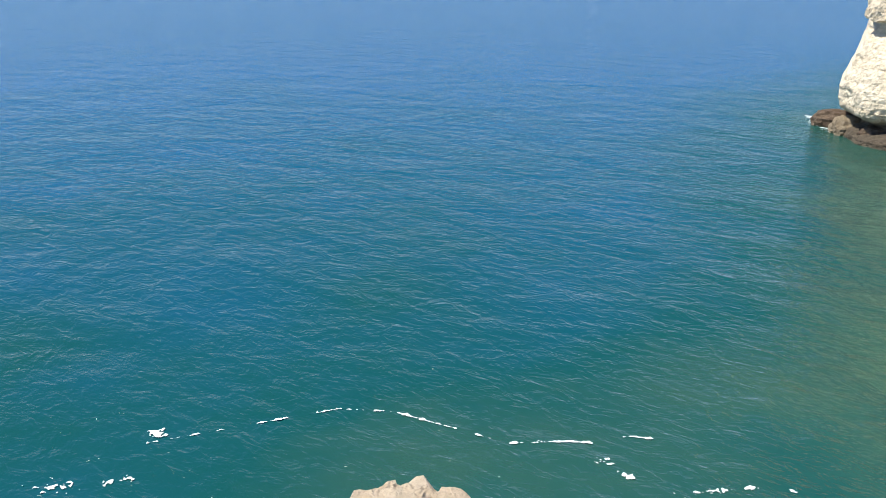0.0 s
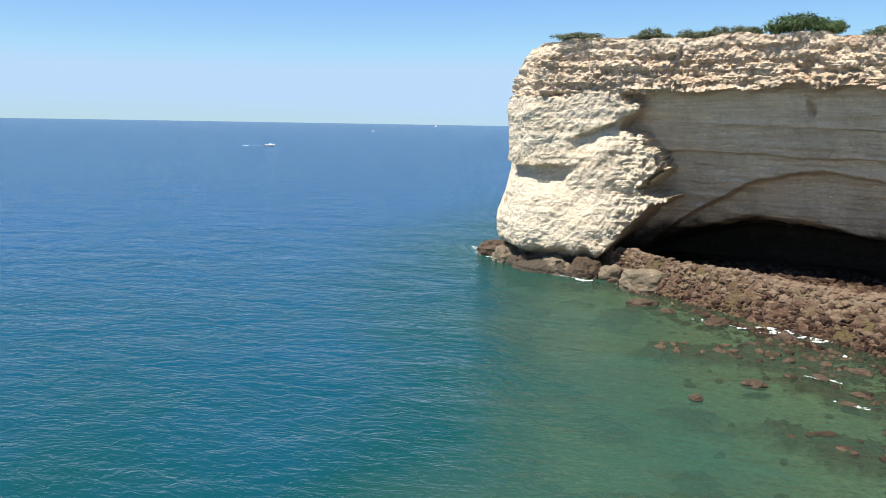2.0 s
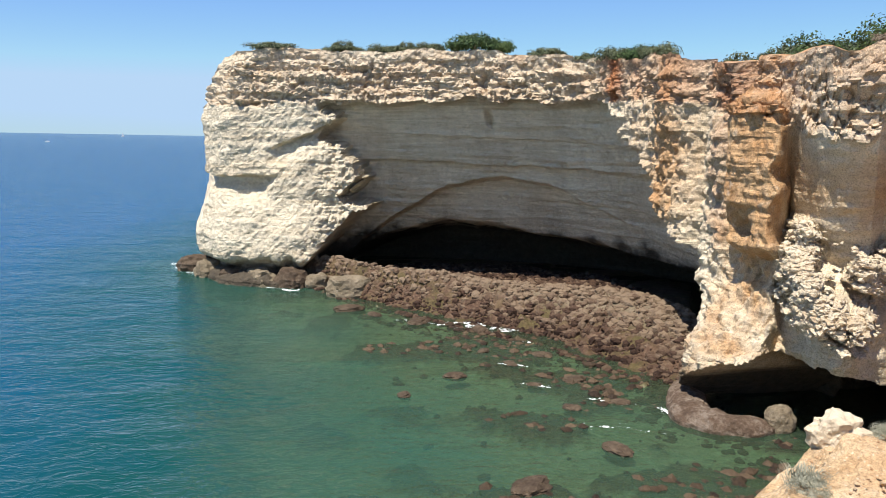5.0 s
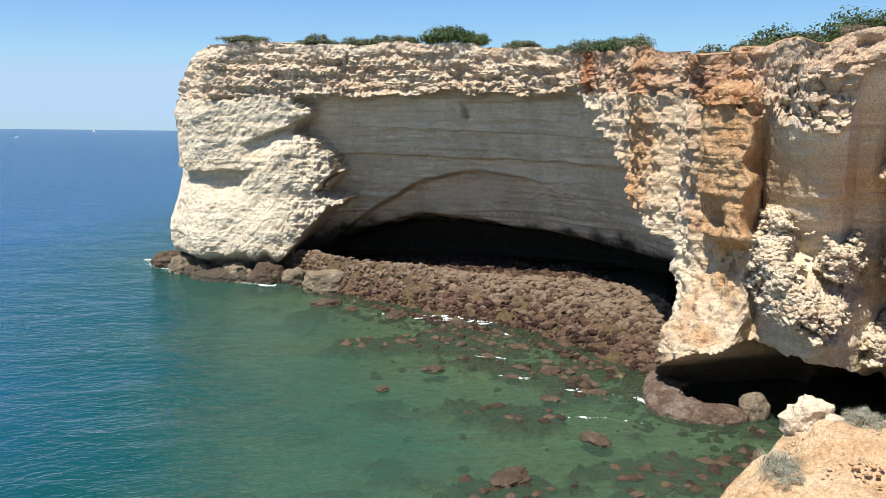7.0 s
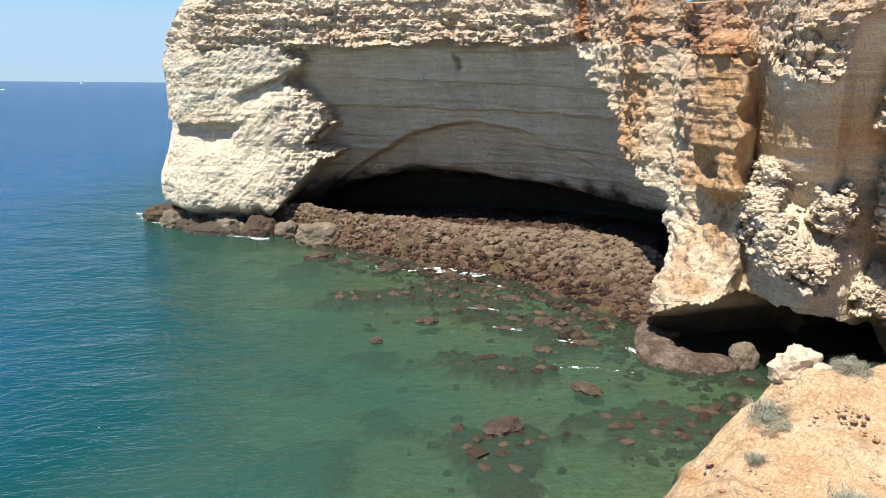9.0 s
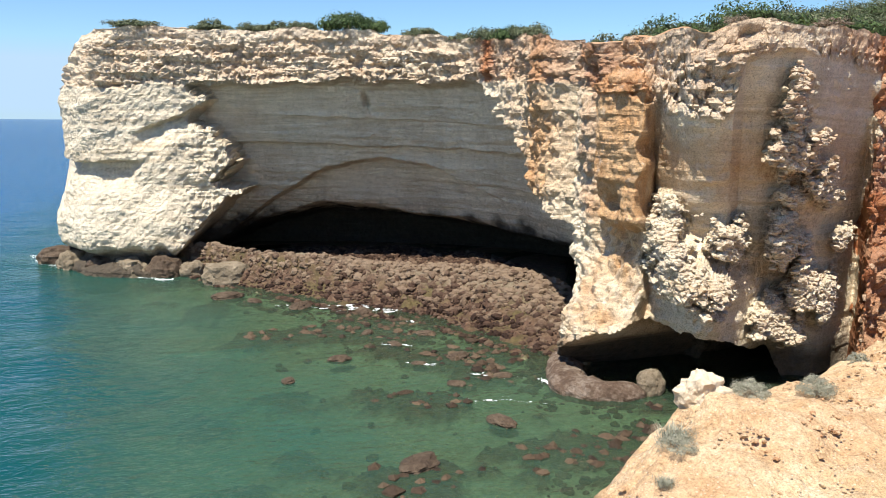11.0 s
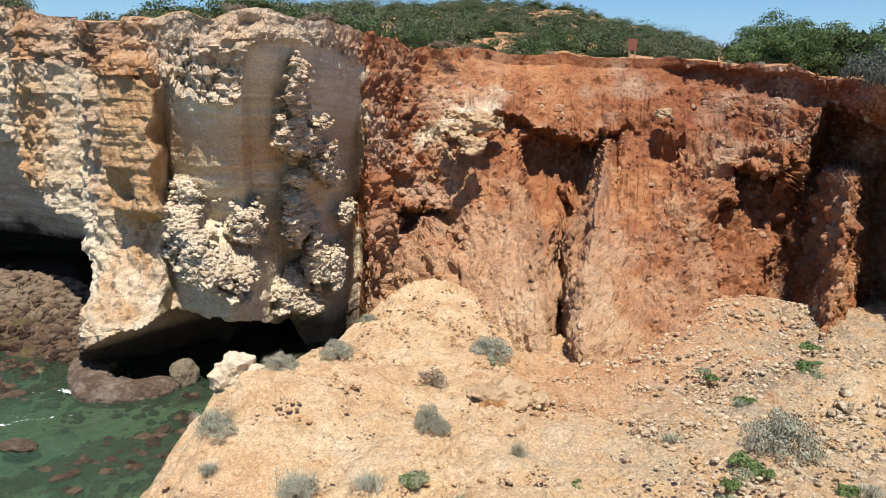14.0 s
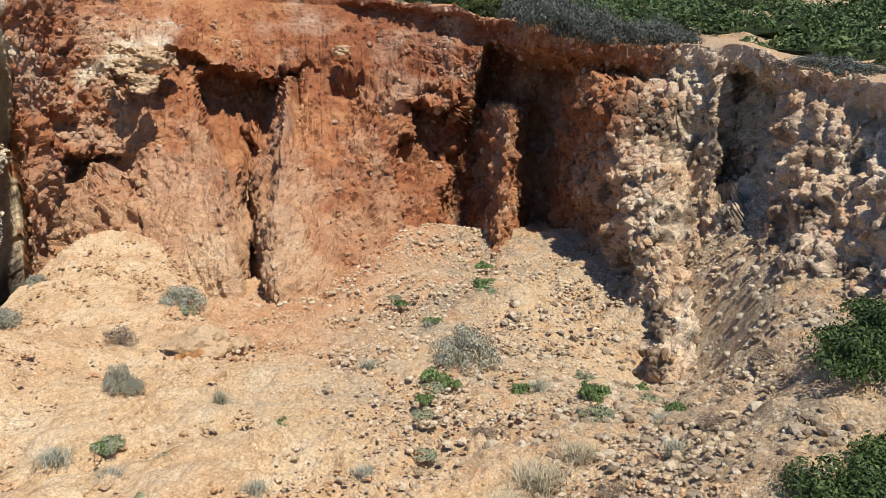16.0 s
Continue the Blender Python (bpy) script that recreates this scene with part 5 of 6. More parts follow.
def bank_heap():
    rng = np.random.default_rng(77)
    x, y = rng.uniform(-1, 27, 32000), rng.uniform(34.5, 79, 32000)
    z, inland, _ = bed_height(x, y)
    wide = np.interp(y, [34, 38, 45, 52, 58, 62, 66], [2.6, 4.5, 6.5, 8.0, 5.5, 3.2, 2.2])
    ok = (inland > -0.8) & (inland < np.maximum(wide * 2.8, 24.0 * step(52, 58, y))) & (np.degrees(np.arctan2(x, y)) + 0.8 * rng.normal(size=len(x)) < 26.6 + 2.2 * step(40, 37, y))
    x, y, z, inland = x[ok], y[ok], z[ok], inland[ok]
    size = 0.08 + 0.30 * rng.random(len(x)) ** 3.4 * (0.6 + 0.5 * step(0, 4, inland))
    return np.stack([x, y, z + size * 0.25, size], 1)


heap("shore_rubble", "heaped brown weedy boulders and cobbles at the cliff foot", "rubble", RUBBLE, 78, bank_heap())


def reef_heap():
    rng = np.random.default_rng(87)
    x, y = rng.uniform(2, 20, 6000), rng.uniform(24, 58, 6000)
    z, inland, reef = bed_height(x, y)
    ok = (inland < 0) & (inland > -13) & (rng.random(6000) < 0.02 + 0.45 * (reef > 0.2) + 0.4 * (inland > -3.0))
    x, y, z = x[ok], y[ok], z[ok]
    size = 0.10 + 0.30 * rng.random(len(x)) ** 2.5
    return np.stack([x, y, np.minimum(z, -0.08), size], 1)


heap("reef_rubble", "dark weedy rocks awash in the shallow cove", "rubble", WEEDROCK, 88, reef_heap())

rock("boulder", "big square grey boulder at the water's edge", BOULDER, 1, 1.9, 64.6, 0.55, 1.75, 1.3, 1.15, 15, 0.22, 0.55)
rock("boulder", "rounded pale boulder on top of the rubble bank", BOULDER, 2, 7.8, 64.8, 1.35, 0.95, 0.8, 0.75, 0, 0.18, 0.3)
rock("boulder", "low flat brown rock slab awash", REEFROCK, 3, 1.7, 59.0, 0.05, 1.2, 0.6, 0.35, 10)
BARNACLE = stone_material("barnacled weedy rock", (0.030, 0.017, 0.011), (0.11, 0.072, 0.048), (0.36, 0.30, 0.24), 0.75, False)
SLAB = ((19.2, 39.2, 0.7), (18.4, 37.2, 0.9), (17.5, 35.2, 1.0), (17.1, 33.6, 1.05), (17.9, 32.7, 1.0), (19.2, 32.3, 0.9), (20.5, 32.3, 0.5))


def curved_slab():
    """A low rounded ridge of rock that curves round the foot of the buttress; x, y and half width along its back."""
    key = np.asarray(SLAB)
    t = np.linspace(0, len(key) - 1, 90)
    x, y, w = (np.interp(t, np.arange(len(key)), key[:, k]) for k in range(3))
    for _ in range(40):
        x[1:-1], y[1:-1] = (x[:-2] + 2 * x[1:-1] + x[2:]) / 4, (y[:-2] + 2 * y[1:-1] + y[2:]) / 4
    w = w * np.sqrt(np.clip(1 - (2 * t / t[-1] - 1) ** 10, 0.01, 1))
    tx, ty = np.gradient(x), np.gradient(y)
    l = np.hypot(tx, ty)
    ang = np.linspace(-0.6, math.pi + 0.6, 40)
    c = np.sign(np.cos(ang)) * np.abs(np.cos(ang)) ** 0.7
    px = x[:, None] - (ty / l * w)[:, None] * c
    py = y[:, None] + (tx / l * w)[:, None] * c
    pz = (0.62 * w)[:, None] * np.sin(ang) + 0.0 * px
    k = 0.16 * fbm(px, py, pz, 0.9, 4, 441) + 0.07 * fbm(px, py, pz, 0.25, 3, 442) + 0.05 * ridged(px, py, pz, 0.4, 2, 443)
    co = np.stack([px - (ty / l)[:, None] * c * k, py + (tx / l)[:, None] * c * k, pz + k], -1)
    ob = new("rock_slab", arrays_mesh("rock_slab", co.reshape(-1, 3), grid_quads(90, 40), BARNACLE))
    tagged(ob, "rounded brown barnacled rock ridge below the sea cave", "rock")


curved_slab()
rock("boulder", "grey rounded boulder between slab and spur", BOULDER, 6, 20.6, 32.3, 0.35, 0.75, 0.6, 0.75, 30)
for i, (x, y, w) in enumerate(((7.0, 41.6, 0.65), (7.6, 27.5, 0.95), (3.9, 38.7, 0.5), (10.6, 43.8, 0.5), (11.0, 39.8, 0.4), (13.4, 40.4, 0.7), (9.6, 46.6, 0.5),
                               (12.2, 30.7, 0.8), (11.9, 36.0, 0.5), (14.6, 36.6, 0.5), (6.4, 54.6, 0.9), (10.4, 52.0, 0.8), (3.5, 57.2, 0.6), (13.0, 45.5, 0.6))):
    rock("reef_rock", "dark reddish weedy rock breaking the water", REEFROCK, 20 + i, x, y, 0.0, w, w * 0.65, w * 0.32, 40 * i, 0.3, 0.0, "rocks in the cove")
for i, (x, y, w, h) in enumerate(((-12.4, 78.0, 1.5, 1.1), (-10.6, 74.6, 1.3, 1.2), (-8.2, 72.2, 1.3, 1.0), (-5.6, 70.2, 1.5, 1.0), (-3.0, 69.0, 1.4, 1.2), (-0.9, 68.4, 1.0, 0.8))):
    rock("foot_rock", "brown barnacled rock at the headland's foot", BOULDER if i % 2 else REEFROCK, 40 + i, x, y, 0.35, w, w * 0.8, h, 35 * i, 0.3, 0.2, "rocks round the headland")


# rim of the viewpoint
rock("rim_rock", "sunlit cream limestone lump at the viewpoint's edge", CREAM, 51, -1.49, 1.83, 11.07, 0.15, 0.12, 0.14, 30, 0.5, 0.5)
rock("rim_rock", "sunlit cream limestone lump at the viewpoint's edge", CREAM, 57, -1.54, 1.86, 11.17, 0.06, 0.05, 0.06, 70, 0.5, 0.4)
rock("rim_rock", "sunlit cream limestone lump at the viewpoint's edge", CREAM, 58, -1.43, 1.87, 11.17, 0.05, 0.05, 0.06, 10, 0.5, 0.4)
rock("rim_rock", "sunlit cream limestone lump at the viewpoint's edge", CREAM, 52, -1.32, 1.92, 11.13, 0.10, 0.09, 0.10, 0, 0.3, 0.3)
rock("rim_rock", "small cream limestone lump at the viewpoint's edge", CREAM, 53, -1.07, 2.0, 11.12, 0.07, 0.08, 0.10, 0, 0.3, 0.3)
rock("spur_rock", "cream limestone block on the tip of the spur", CREAM, 54, 16.3, 22.4, 3.75, 0.75, 0.6, 0.6, 20, 0.45, 0.6)
rock("outcrop", "undercut ochre rock outcrop on the sandy slope", LEDGE, 61, 22.5, 15.3, 2.85, 0.95, 0.75, 0.55, -55, 0.65, 0.0)
rock("outcrop", "rusty ochre hollow rock under the outcrop", OCHRE, 62, 21.8, 14.9, 2.6, 0.6, 0.45, 0.4, -55, 0.65, 0.0)
rock("outcrop", "small ochre block beside the outcrop", LEDGE, 63, 23.4, 14.6, 2.6, 0.6, 0.5, 0.42, 10, 0.65, 0.0)


def bowl_stones():
    rng = np.random.default_rng(97)
    x, y = rng.uniform(8, 44, 40000), rng.uniform(-12, 26, 40000)
    z, sea = bowl_height(x, y)
    ang, d = np.degrees(np.arctan2(x, y)), np.hypot(x, y)
    stony = np.clip(step(58, 72, ang) + 0.10 + 0.25 * step(20, 13, d), 0, 1) * (0.45 + 0.55 * step(-0.25, 0.25, fbm(x, y, x * 0, 2.0, 4, 99)))
    ok = (rng.random(len(x)) < stony * 0.75) & (d > 11) & (sea < -0.5)
    x, y, z = x[ok], y[ok], z[ok]
    size = 0.03 + 0.10 * rng.random(len(x)) ** 4.5 * step(48, 66, ang[ok]) ** 0.5 + 0.02 * rng.random(len(x))
    return np.stack([x, y, z - 0.15 * size, size], 1)


BOWL_STONES = bowl_stones()
heap("loose_stones", "pale loose stones scattered over the slope", "stones", STONES, 98, BOWL_STONES)



def grey_rubble():
    rng = np.random.default_rng(131)
    x, y = rng.uniform(13, 34, 16000), rng.uniform(-9, 6, 16000)
    z, _ = bowl_height(x, y)
    z = z + 0.55 * fbm(x, y, x * 0, 3.4, 4, 131)
    ang, d = np.degrees(np.arctan2(x, y)), np.hypot(x, y)
    want = fbm(x, y, x * 0, 2.6, 4, 133, 0.6) + 0.55 * bump(ang, 86, 7) * step(18, 23, d) + 0.25 * step(88, 94, ang)
    ok = (want + 0.25 * rng.normal(size=len(x)) > 0.30) & (ang > 74) & (ang < 112) & (d > 13)
    x, y, z = x[ok][:3200], y[ok][:3200], z[ok][:3200]
    size = 0.04 + 0.15 * rng.random(len(x)) ** 3
    return np.stack([x, y, z + 0.1 * size, size], 1)


GREYSTONE = stone_material("grey limestone rubble", (0.17, 0.12, 0.078), (0.40, 0.31, 0.21), (0.62, 0.53, 0.39))
heap("loose_stones", "grey and tan limestone rubble fallen from the pale cliff", "stones", GREYSTONE, 132, grey_rubble())

# ---- plants in the bowl ----
LEAF_TUFT = leaf_material("blue-green tuft leaves", (0.12, 0.135, 0.075), (0.23, 0.245, 0.145), (0.36, 0.37, 0.23))
LEAF_BROWN = leaf_material("dry brown twigs", (0.10, 0.07, 0.045), (0.20, 0.15, 0.105), (0.32, 0.25, 0.18))
LEAF_FRESH = leaf_material("fresh green leaves", (0.045, 0.075, 0.022), (0.10, 0.15, 0.045), (0.19, 0.25, 0.085))
LEAF_STRAW = leaf_material("pale dry grass", (0.25, 0.20, 0.12), (0.42, 0.36, 0.24), (0.58, 0.51, 0.37))


def blades_mesh(name, material, seed, radius, height, count, width):
    """Thin upright blades or twigs that spread from the base."""
    rng = np.random.default_rng(seed)
    base = rng.normal(size=(count, 2)) * radius * 0.35
    ang, lean = rng.random(count) * 6.28, rng.random(count) ** 0.6
    h = height * (0.5 + 0.5 * rng.random(count)) * (1 - 0.35 * lean)
    tip = base + np.stack([np.cos(ang), np.sin(ang)], 1) * (lean * radius * 0.8)[:, None]
    side = np.stack([-np.sin(ang), np.cos(ang)], 1) * width
    mid = base * 0.6 + tip * 0.4
    z0 = np.zeros(count) - 0.03
    co = np.stack([np.c_[base - side, z0], np.c_[base + side, z0], np.c_[mid + side * 0.8, h * 0.6], np.c_[mid - side * 0.8, h * 0.6],
                   np.c_[tip + side * 0.15, h], np.c_[tip - side * 0.15, h]], 1).reshape(-1, 3)
    i = np.arange(count)[:, None] * 6
    faces = np.concatenate([i + (0, 1, 2, 3), i + (3, 2, 4, 5)])
    return arrays_mesh(name, co, faces, material)


def tuft(label, material, seed, radius, height, count, width, name="grass_tuft", group="tufts on the slope"):
    ob = new(name, blades_mesh(name, material, seed, radius, height, count, width))
    return tagged(ob, label, "plant", group)


BOWL = Kit((
    lambda: shrub("round grey-green shrub on the stony slope", LEAF_GREY, 61, 1.0, 0.8, 40, 5200, 0.035, 30, 0.012, group="shrubs in the bowl"),
    lambda: shrub("small blue-green plant on the sandy slope", LEAF_TUFT, 62, 0.5, 0.35, 16, 1300, 0.035, 8, 0.008, group="shrubs in the bowl"),
    lambda: shrub("dry brown twiggy shrub on the sandy slope", LEAF_BROWN, 63, 0.6, 0.6, 22, 1500, 0.03, 20, 0.008, group="shrubs in the bowl"),
    lambda: tuft("pale dry grass tuft on the slope", LEAF_STRAW, 64, 0.5, 0.6, 420, 0.006),
    lambda: shrub("dense dark green mastic shrub on the slope", LEAF_GREEN, 65, 1.5, 1.0, 60, 9000, 0.05, 30, 0.02, group="shrubs in the bowl"),
    lambda: tuft("grey dry twiggy tuft on the slope", LEAF_GREY, 66, 0.4, 0.4, 300, 0.006),
    lambda: shrub("low fresh green plant among the stones", LEAF_FRESH, 67, 0.5, 0.3, 22, 1500, 0.04, 8, 0.008, group="shrubs in the bowl")))
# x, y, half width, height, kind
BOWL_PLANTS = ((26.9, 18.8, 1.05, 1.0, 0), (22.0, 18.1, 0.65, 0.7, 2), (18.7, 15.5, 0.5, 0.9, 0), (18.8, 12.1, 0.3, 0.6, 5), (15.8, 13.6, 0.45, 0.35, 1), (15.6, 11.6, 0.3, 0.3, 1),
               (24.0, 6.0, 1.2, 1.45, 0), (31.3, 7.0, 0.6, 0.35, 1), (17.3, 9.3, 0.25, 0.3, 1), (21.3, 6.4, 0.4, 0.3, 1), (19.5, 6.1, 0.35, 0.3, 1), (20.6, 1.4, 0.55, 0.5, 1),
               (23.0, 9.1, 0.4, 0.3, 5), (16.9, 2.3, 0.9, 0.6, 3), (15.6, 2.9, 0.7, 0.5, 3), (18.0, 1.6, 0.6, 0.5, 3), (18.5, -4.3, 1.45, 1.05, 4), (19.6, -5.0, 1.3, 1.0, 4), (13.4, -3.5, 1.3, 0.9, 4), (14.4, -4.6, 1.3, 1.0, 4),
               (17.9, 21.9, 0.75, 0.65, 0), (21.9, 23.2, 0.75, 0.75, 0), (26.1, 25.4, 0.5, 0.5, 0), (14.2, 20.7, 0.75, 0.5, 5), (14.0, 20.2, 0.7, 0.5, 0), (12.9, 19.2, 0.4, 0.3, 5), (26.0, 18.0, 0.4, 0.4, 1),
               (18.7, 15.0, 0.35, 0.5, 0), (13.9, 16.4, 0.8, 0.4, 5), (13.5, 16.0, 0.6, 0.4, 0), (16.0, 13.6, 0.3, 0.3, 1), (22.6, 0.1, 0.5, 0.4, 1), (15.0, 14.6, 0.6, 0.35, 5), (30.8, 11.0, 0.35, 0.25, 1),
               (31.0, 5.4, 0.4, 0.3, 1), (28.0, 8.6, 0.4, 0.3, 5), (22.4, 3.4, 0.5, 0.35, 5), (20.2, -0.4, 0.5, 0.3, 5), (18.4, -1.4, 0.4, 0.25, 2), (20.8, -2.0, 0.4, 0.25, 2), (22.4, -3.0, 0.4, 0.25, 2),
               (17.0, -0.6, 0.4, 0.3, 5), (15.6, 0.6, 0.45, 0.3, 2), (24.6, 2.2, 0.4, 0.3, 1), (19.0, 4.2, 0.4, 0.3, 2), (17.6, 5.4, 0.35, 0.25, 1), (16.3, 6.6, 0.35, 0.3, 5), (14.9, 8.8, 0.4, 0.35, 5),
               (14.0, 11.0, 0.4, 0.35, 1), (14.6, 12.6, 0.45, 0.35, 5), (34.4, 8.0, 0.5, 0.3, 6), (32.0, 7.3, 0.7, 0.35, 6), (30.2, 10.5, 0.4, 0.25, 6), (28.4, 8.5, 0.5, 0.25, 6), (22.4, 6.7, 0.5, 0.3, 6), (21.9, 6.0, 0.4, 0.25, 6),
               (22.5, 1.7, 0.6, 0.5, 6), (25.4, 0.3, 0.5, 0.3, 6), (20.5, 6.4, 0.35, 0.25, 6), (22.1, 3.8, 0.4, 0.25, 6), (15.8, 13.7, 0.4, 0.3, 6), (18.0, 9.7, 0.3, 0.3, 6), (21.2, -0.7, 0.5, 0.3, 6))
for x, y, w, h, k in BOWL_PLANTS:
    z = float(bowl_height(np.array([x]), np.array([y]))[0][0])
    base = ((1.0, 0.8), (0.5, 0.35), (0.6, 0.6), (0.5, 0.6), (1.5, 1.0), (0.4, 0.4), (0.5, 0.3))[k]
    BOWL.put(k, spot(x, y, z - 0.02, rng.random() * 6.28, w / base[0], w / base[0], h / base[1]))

# grey thorny shrubs hanging over the rim, with bare roots
LEAF_THORN = leaf_material("grey thorny leaves", (0.030, 0.034, 0.028), (0.070, 0.078, 0.062), (0.13, 0.14, 0.11))
THORN = Kit((lambda: shrub("grey thorny shrub hanging over the red cliff's edge", LEAF_THORN, 71, 2.0, 1.4, 50, 6000, 0.06, 40, 0.02, group="shrubs at the rim"),))
for a, back, w, h in ((79.2, 0.9, 1.7, 2.0), (81.0, 0.9, 2.1, 2.6), (83.0, 0.7, 1.9, 2.4), (85.2, 0.7, 1.7, 1.8), (87.4, 0.9, 1.6, 1.7), (89.2, 1.2, 1.3, 1.1), (98.2, 1.4, 1.5, 0.8), (100.5, 1.6, 1.4, 0.7)):
    x, y, z = on_top(a, back)
    THORN.put(0, spot(x, y, z - 0.1, rng.random() * 6.28, w / 2.0, w / 2.0, h / 1.4))
for a, back, w in ((53.0, 1.0, 0.8), (58.5, 2.0, 0.6), (66.6, 1.2, 0.8), (70.4, 0.6, 0.5), (72.4, 0.5, 0.5), (51.0, -0.8, 1.0), (42.6, 0.8, 0.9), (36.8, 0.8, 0.7)):
    x, y, z = on_top(a, back)
    BOWL.put(2 if a < 60 else 5, spot(x, y, z - 0.05, rng.random() * 6.28, w / 0.6, w / 0.6, 1.0))


def root_mesh(seed, length, thick):
    """A crooked hanging root."""
    rng = np.random.default_rng(seed)
    p, way = np.zeros(3), np.array((0.0, 0.0, -1.0))
    pts = [p]
    for _ in range(6):
        way = way + rng.normal(size=3) * 0.45
        way /= np.linalg.norm(way)
        p = p + way * length / 6
        pts.append(p)
    co, faces = [], []
    for i, q in enumerate(pts):
        w = thick * (1 - 0.13 * i)
        for ang in (0, 2.09, 4.19):
            co.append(q + (w * math.cos(ang), w * math.sin(ang), w * 0.5 * math.sin(ang)))
    for i in range(len(pts) - 1):
        for k in range(3):
            a0, b0 = i * 3 + k, i * 3 + (k + 1) % 3
            faces.append((a0, b0, b0 + 3, a0 + 3))
    return arrays_mesh("root", np.array(co), np.array(faces), BARK, True)


for i, (a, back) in enumerate(((81.2, -0.3), (82.2, -0.4), (82.6, -0.3), (83.4, -0.4), (86.2, -0.4), (87.6, -0.3), (71.5, -0.5), (88.5, -0.4))):
    x, y, z = on_top(a, back)
    ob = new("root", root_mesh(90 + i, 1.4, 0.03))
    ob.matrix_world = pose(x, y, z + 0.1, 0, 0, 40 * i)
    tagged(ob, "bare grey root hanging from the cliff's edge", "root", "roots at the rim")

# ---- signs, house, boats ----


def box_into(bm, x0, x1, y0, y1, z0, z1, bevel=0.0):
    made = bmesh.ops.create_cube(bm, size=1.0)["verts"]
    for v in made:
        v.co = ((x0 + x1) / 2 + v.co.x * (x1 - x0), (y0 + y1) / 2 + v.co.y * (y1 - y0), (z0 + z1) / 2 + v.co.z * (z1 - z0))
    if bevel:
        edges = {e for v in made for e in v.link_edges}
        bmesh.ops.bevel(bm, geom=list(edges), offset=bevel, segments=1, affect='EDGES')


def box_part(name, parent, material, dims, label="", bevel=0.0):
    bm = bmesh.new()
    box_into(bm, *dims, bevel)
    me = bpy.data.meshes.new(name)
    bm.to_mesh(me)
    bm.free()
    me.materials.append(material)
    return part(name, me, parent, label)


def plain_material(name, color, dirt, rough=0.8, scale=2.0, spec=0.3):
    n = Nodes(name)
    col = n.mix(n.span(n.noise(scale, 6, 0.65), 0.35, 0.75, 0.0, 0.6), color, dirt)
    n.relief(n.noise(scale * 8, 5, 0.7), 0.3, 0.02)
    return n.done(col, rough, spec)


SIGN_RED = plain_material("rusty brown sign board", (0.20, 0.075, 0.045), (0.11, 0.045, 0.03), 0.6, 3.0)
POST = plain_material("weathered wooden post", (0.30, 0.22, 0.15), (0.17, 0.12, 0.08), 0.85, 6.0)
WALLPINK = plain_material("pinkish house plaster", (0.52, 0.40, 0.36), (0.42, 0.32, 0.28), 0.85, 0.8)
ROOFTILE = plain_material("pale terracotta tiles", (0.62, 0.42, 0.32), (0.48, 0.30, 0.22), 0.85, 1.5)
WHITE = plain_material("white paint", (0.78, 0.77, 0.74), (0.62, 0.61, 0.58), 0.45, 3.0)
GLASS = plain_material("dark window glass", (0.03, 0.035, 0.04), (0.05, 0.05, 0.05), 0.08, 2.0, 0.5)
DARK = plain_material("black outboard casing", (0.02, 0.02, 0.02), (0.04, 0.04, 0.04), 0.4, 6.0)


def sign(label):
    ob = place("warning_sign", label, "sign", "signs on the plateau")
    box_part("board", ob, SIGN_RED, (-0.33, 0.33, -0.02, 0.02, 0.70, 1.50), "plain rusty brown board", 0.008)
    box_part("post", ob, POST, (-0.25, -0.15, 0.021, 0.11, -0.2, 1.42), "", 0.01)
    box_part("post", ob, POST, (0.15, 0.25, 0.021, 0.11, -0.2, 1.42), "", 0.01)
    return ob


def facing(a, back, extra=0.0):
    """A pose on the plateau whose -y side faces the viewpoint."""
    x, y, z = on_top(a, back)
    return pose(x, y, z, 0, 0, -a + extra)


SIGN = sign("rusty brown sign board on two wooden posts at the cliff edge")
SIGN.matrix_world = facing(64.1, 2.4, 8)
copy_thing(SIGN, facing(86.1, 28.0, -10))


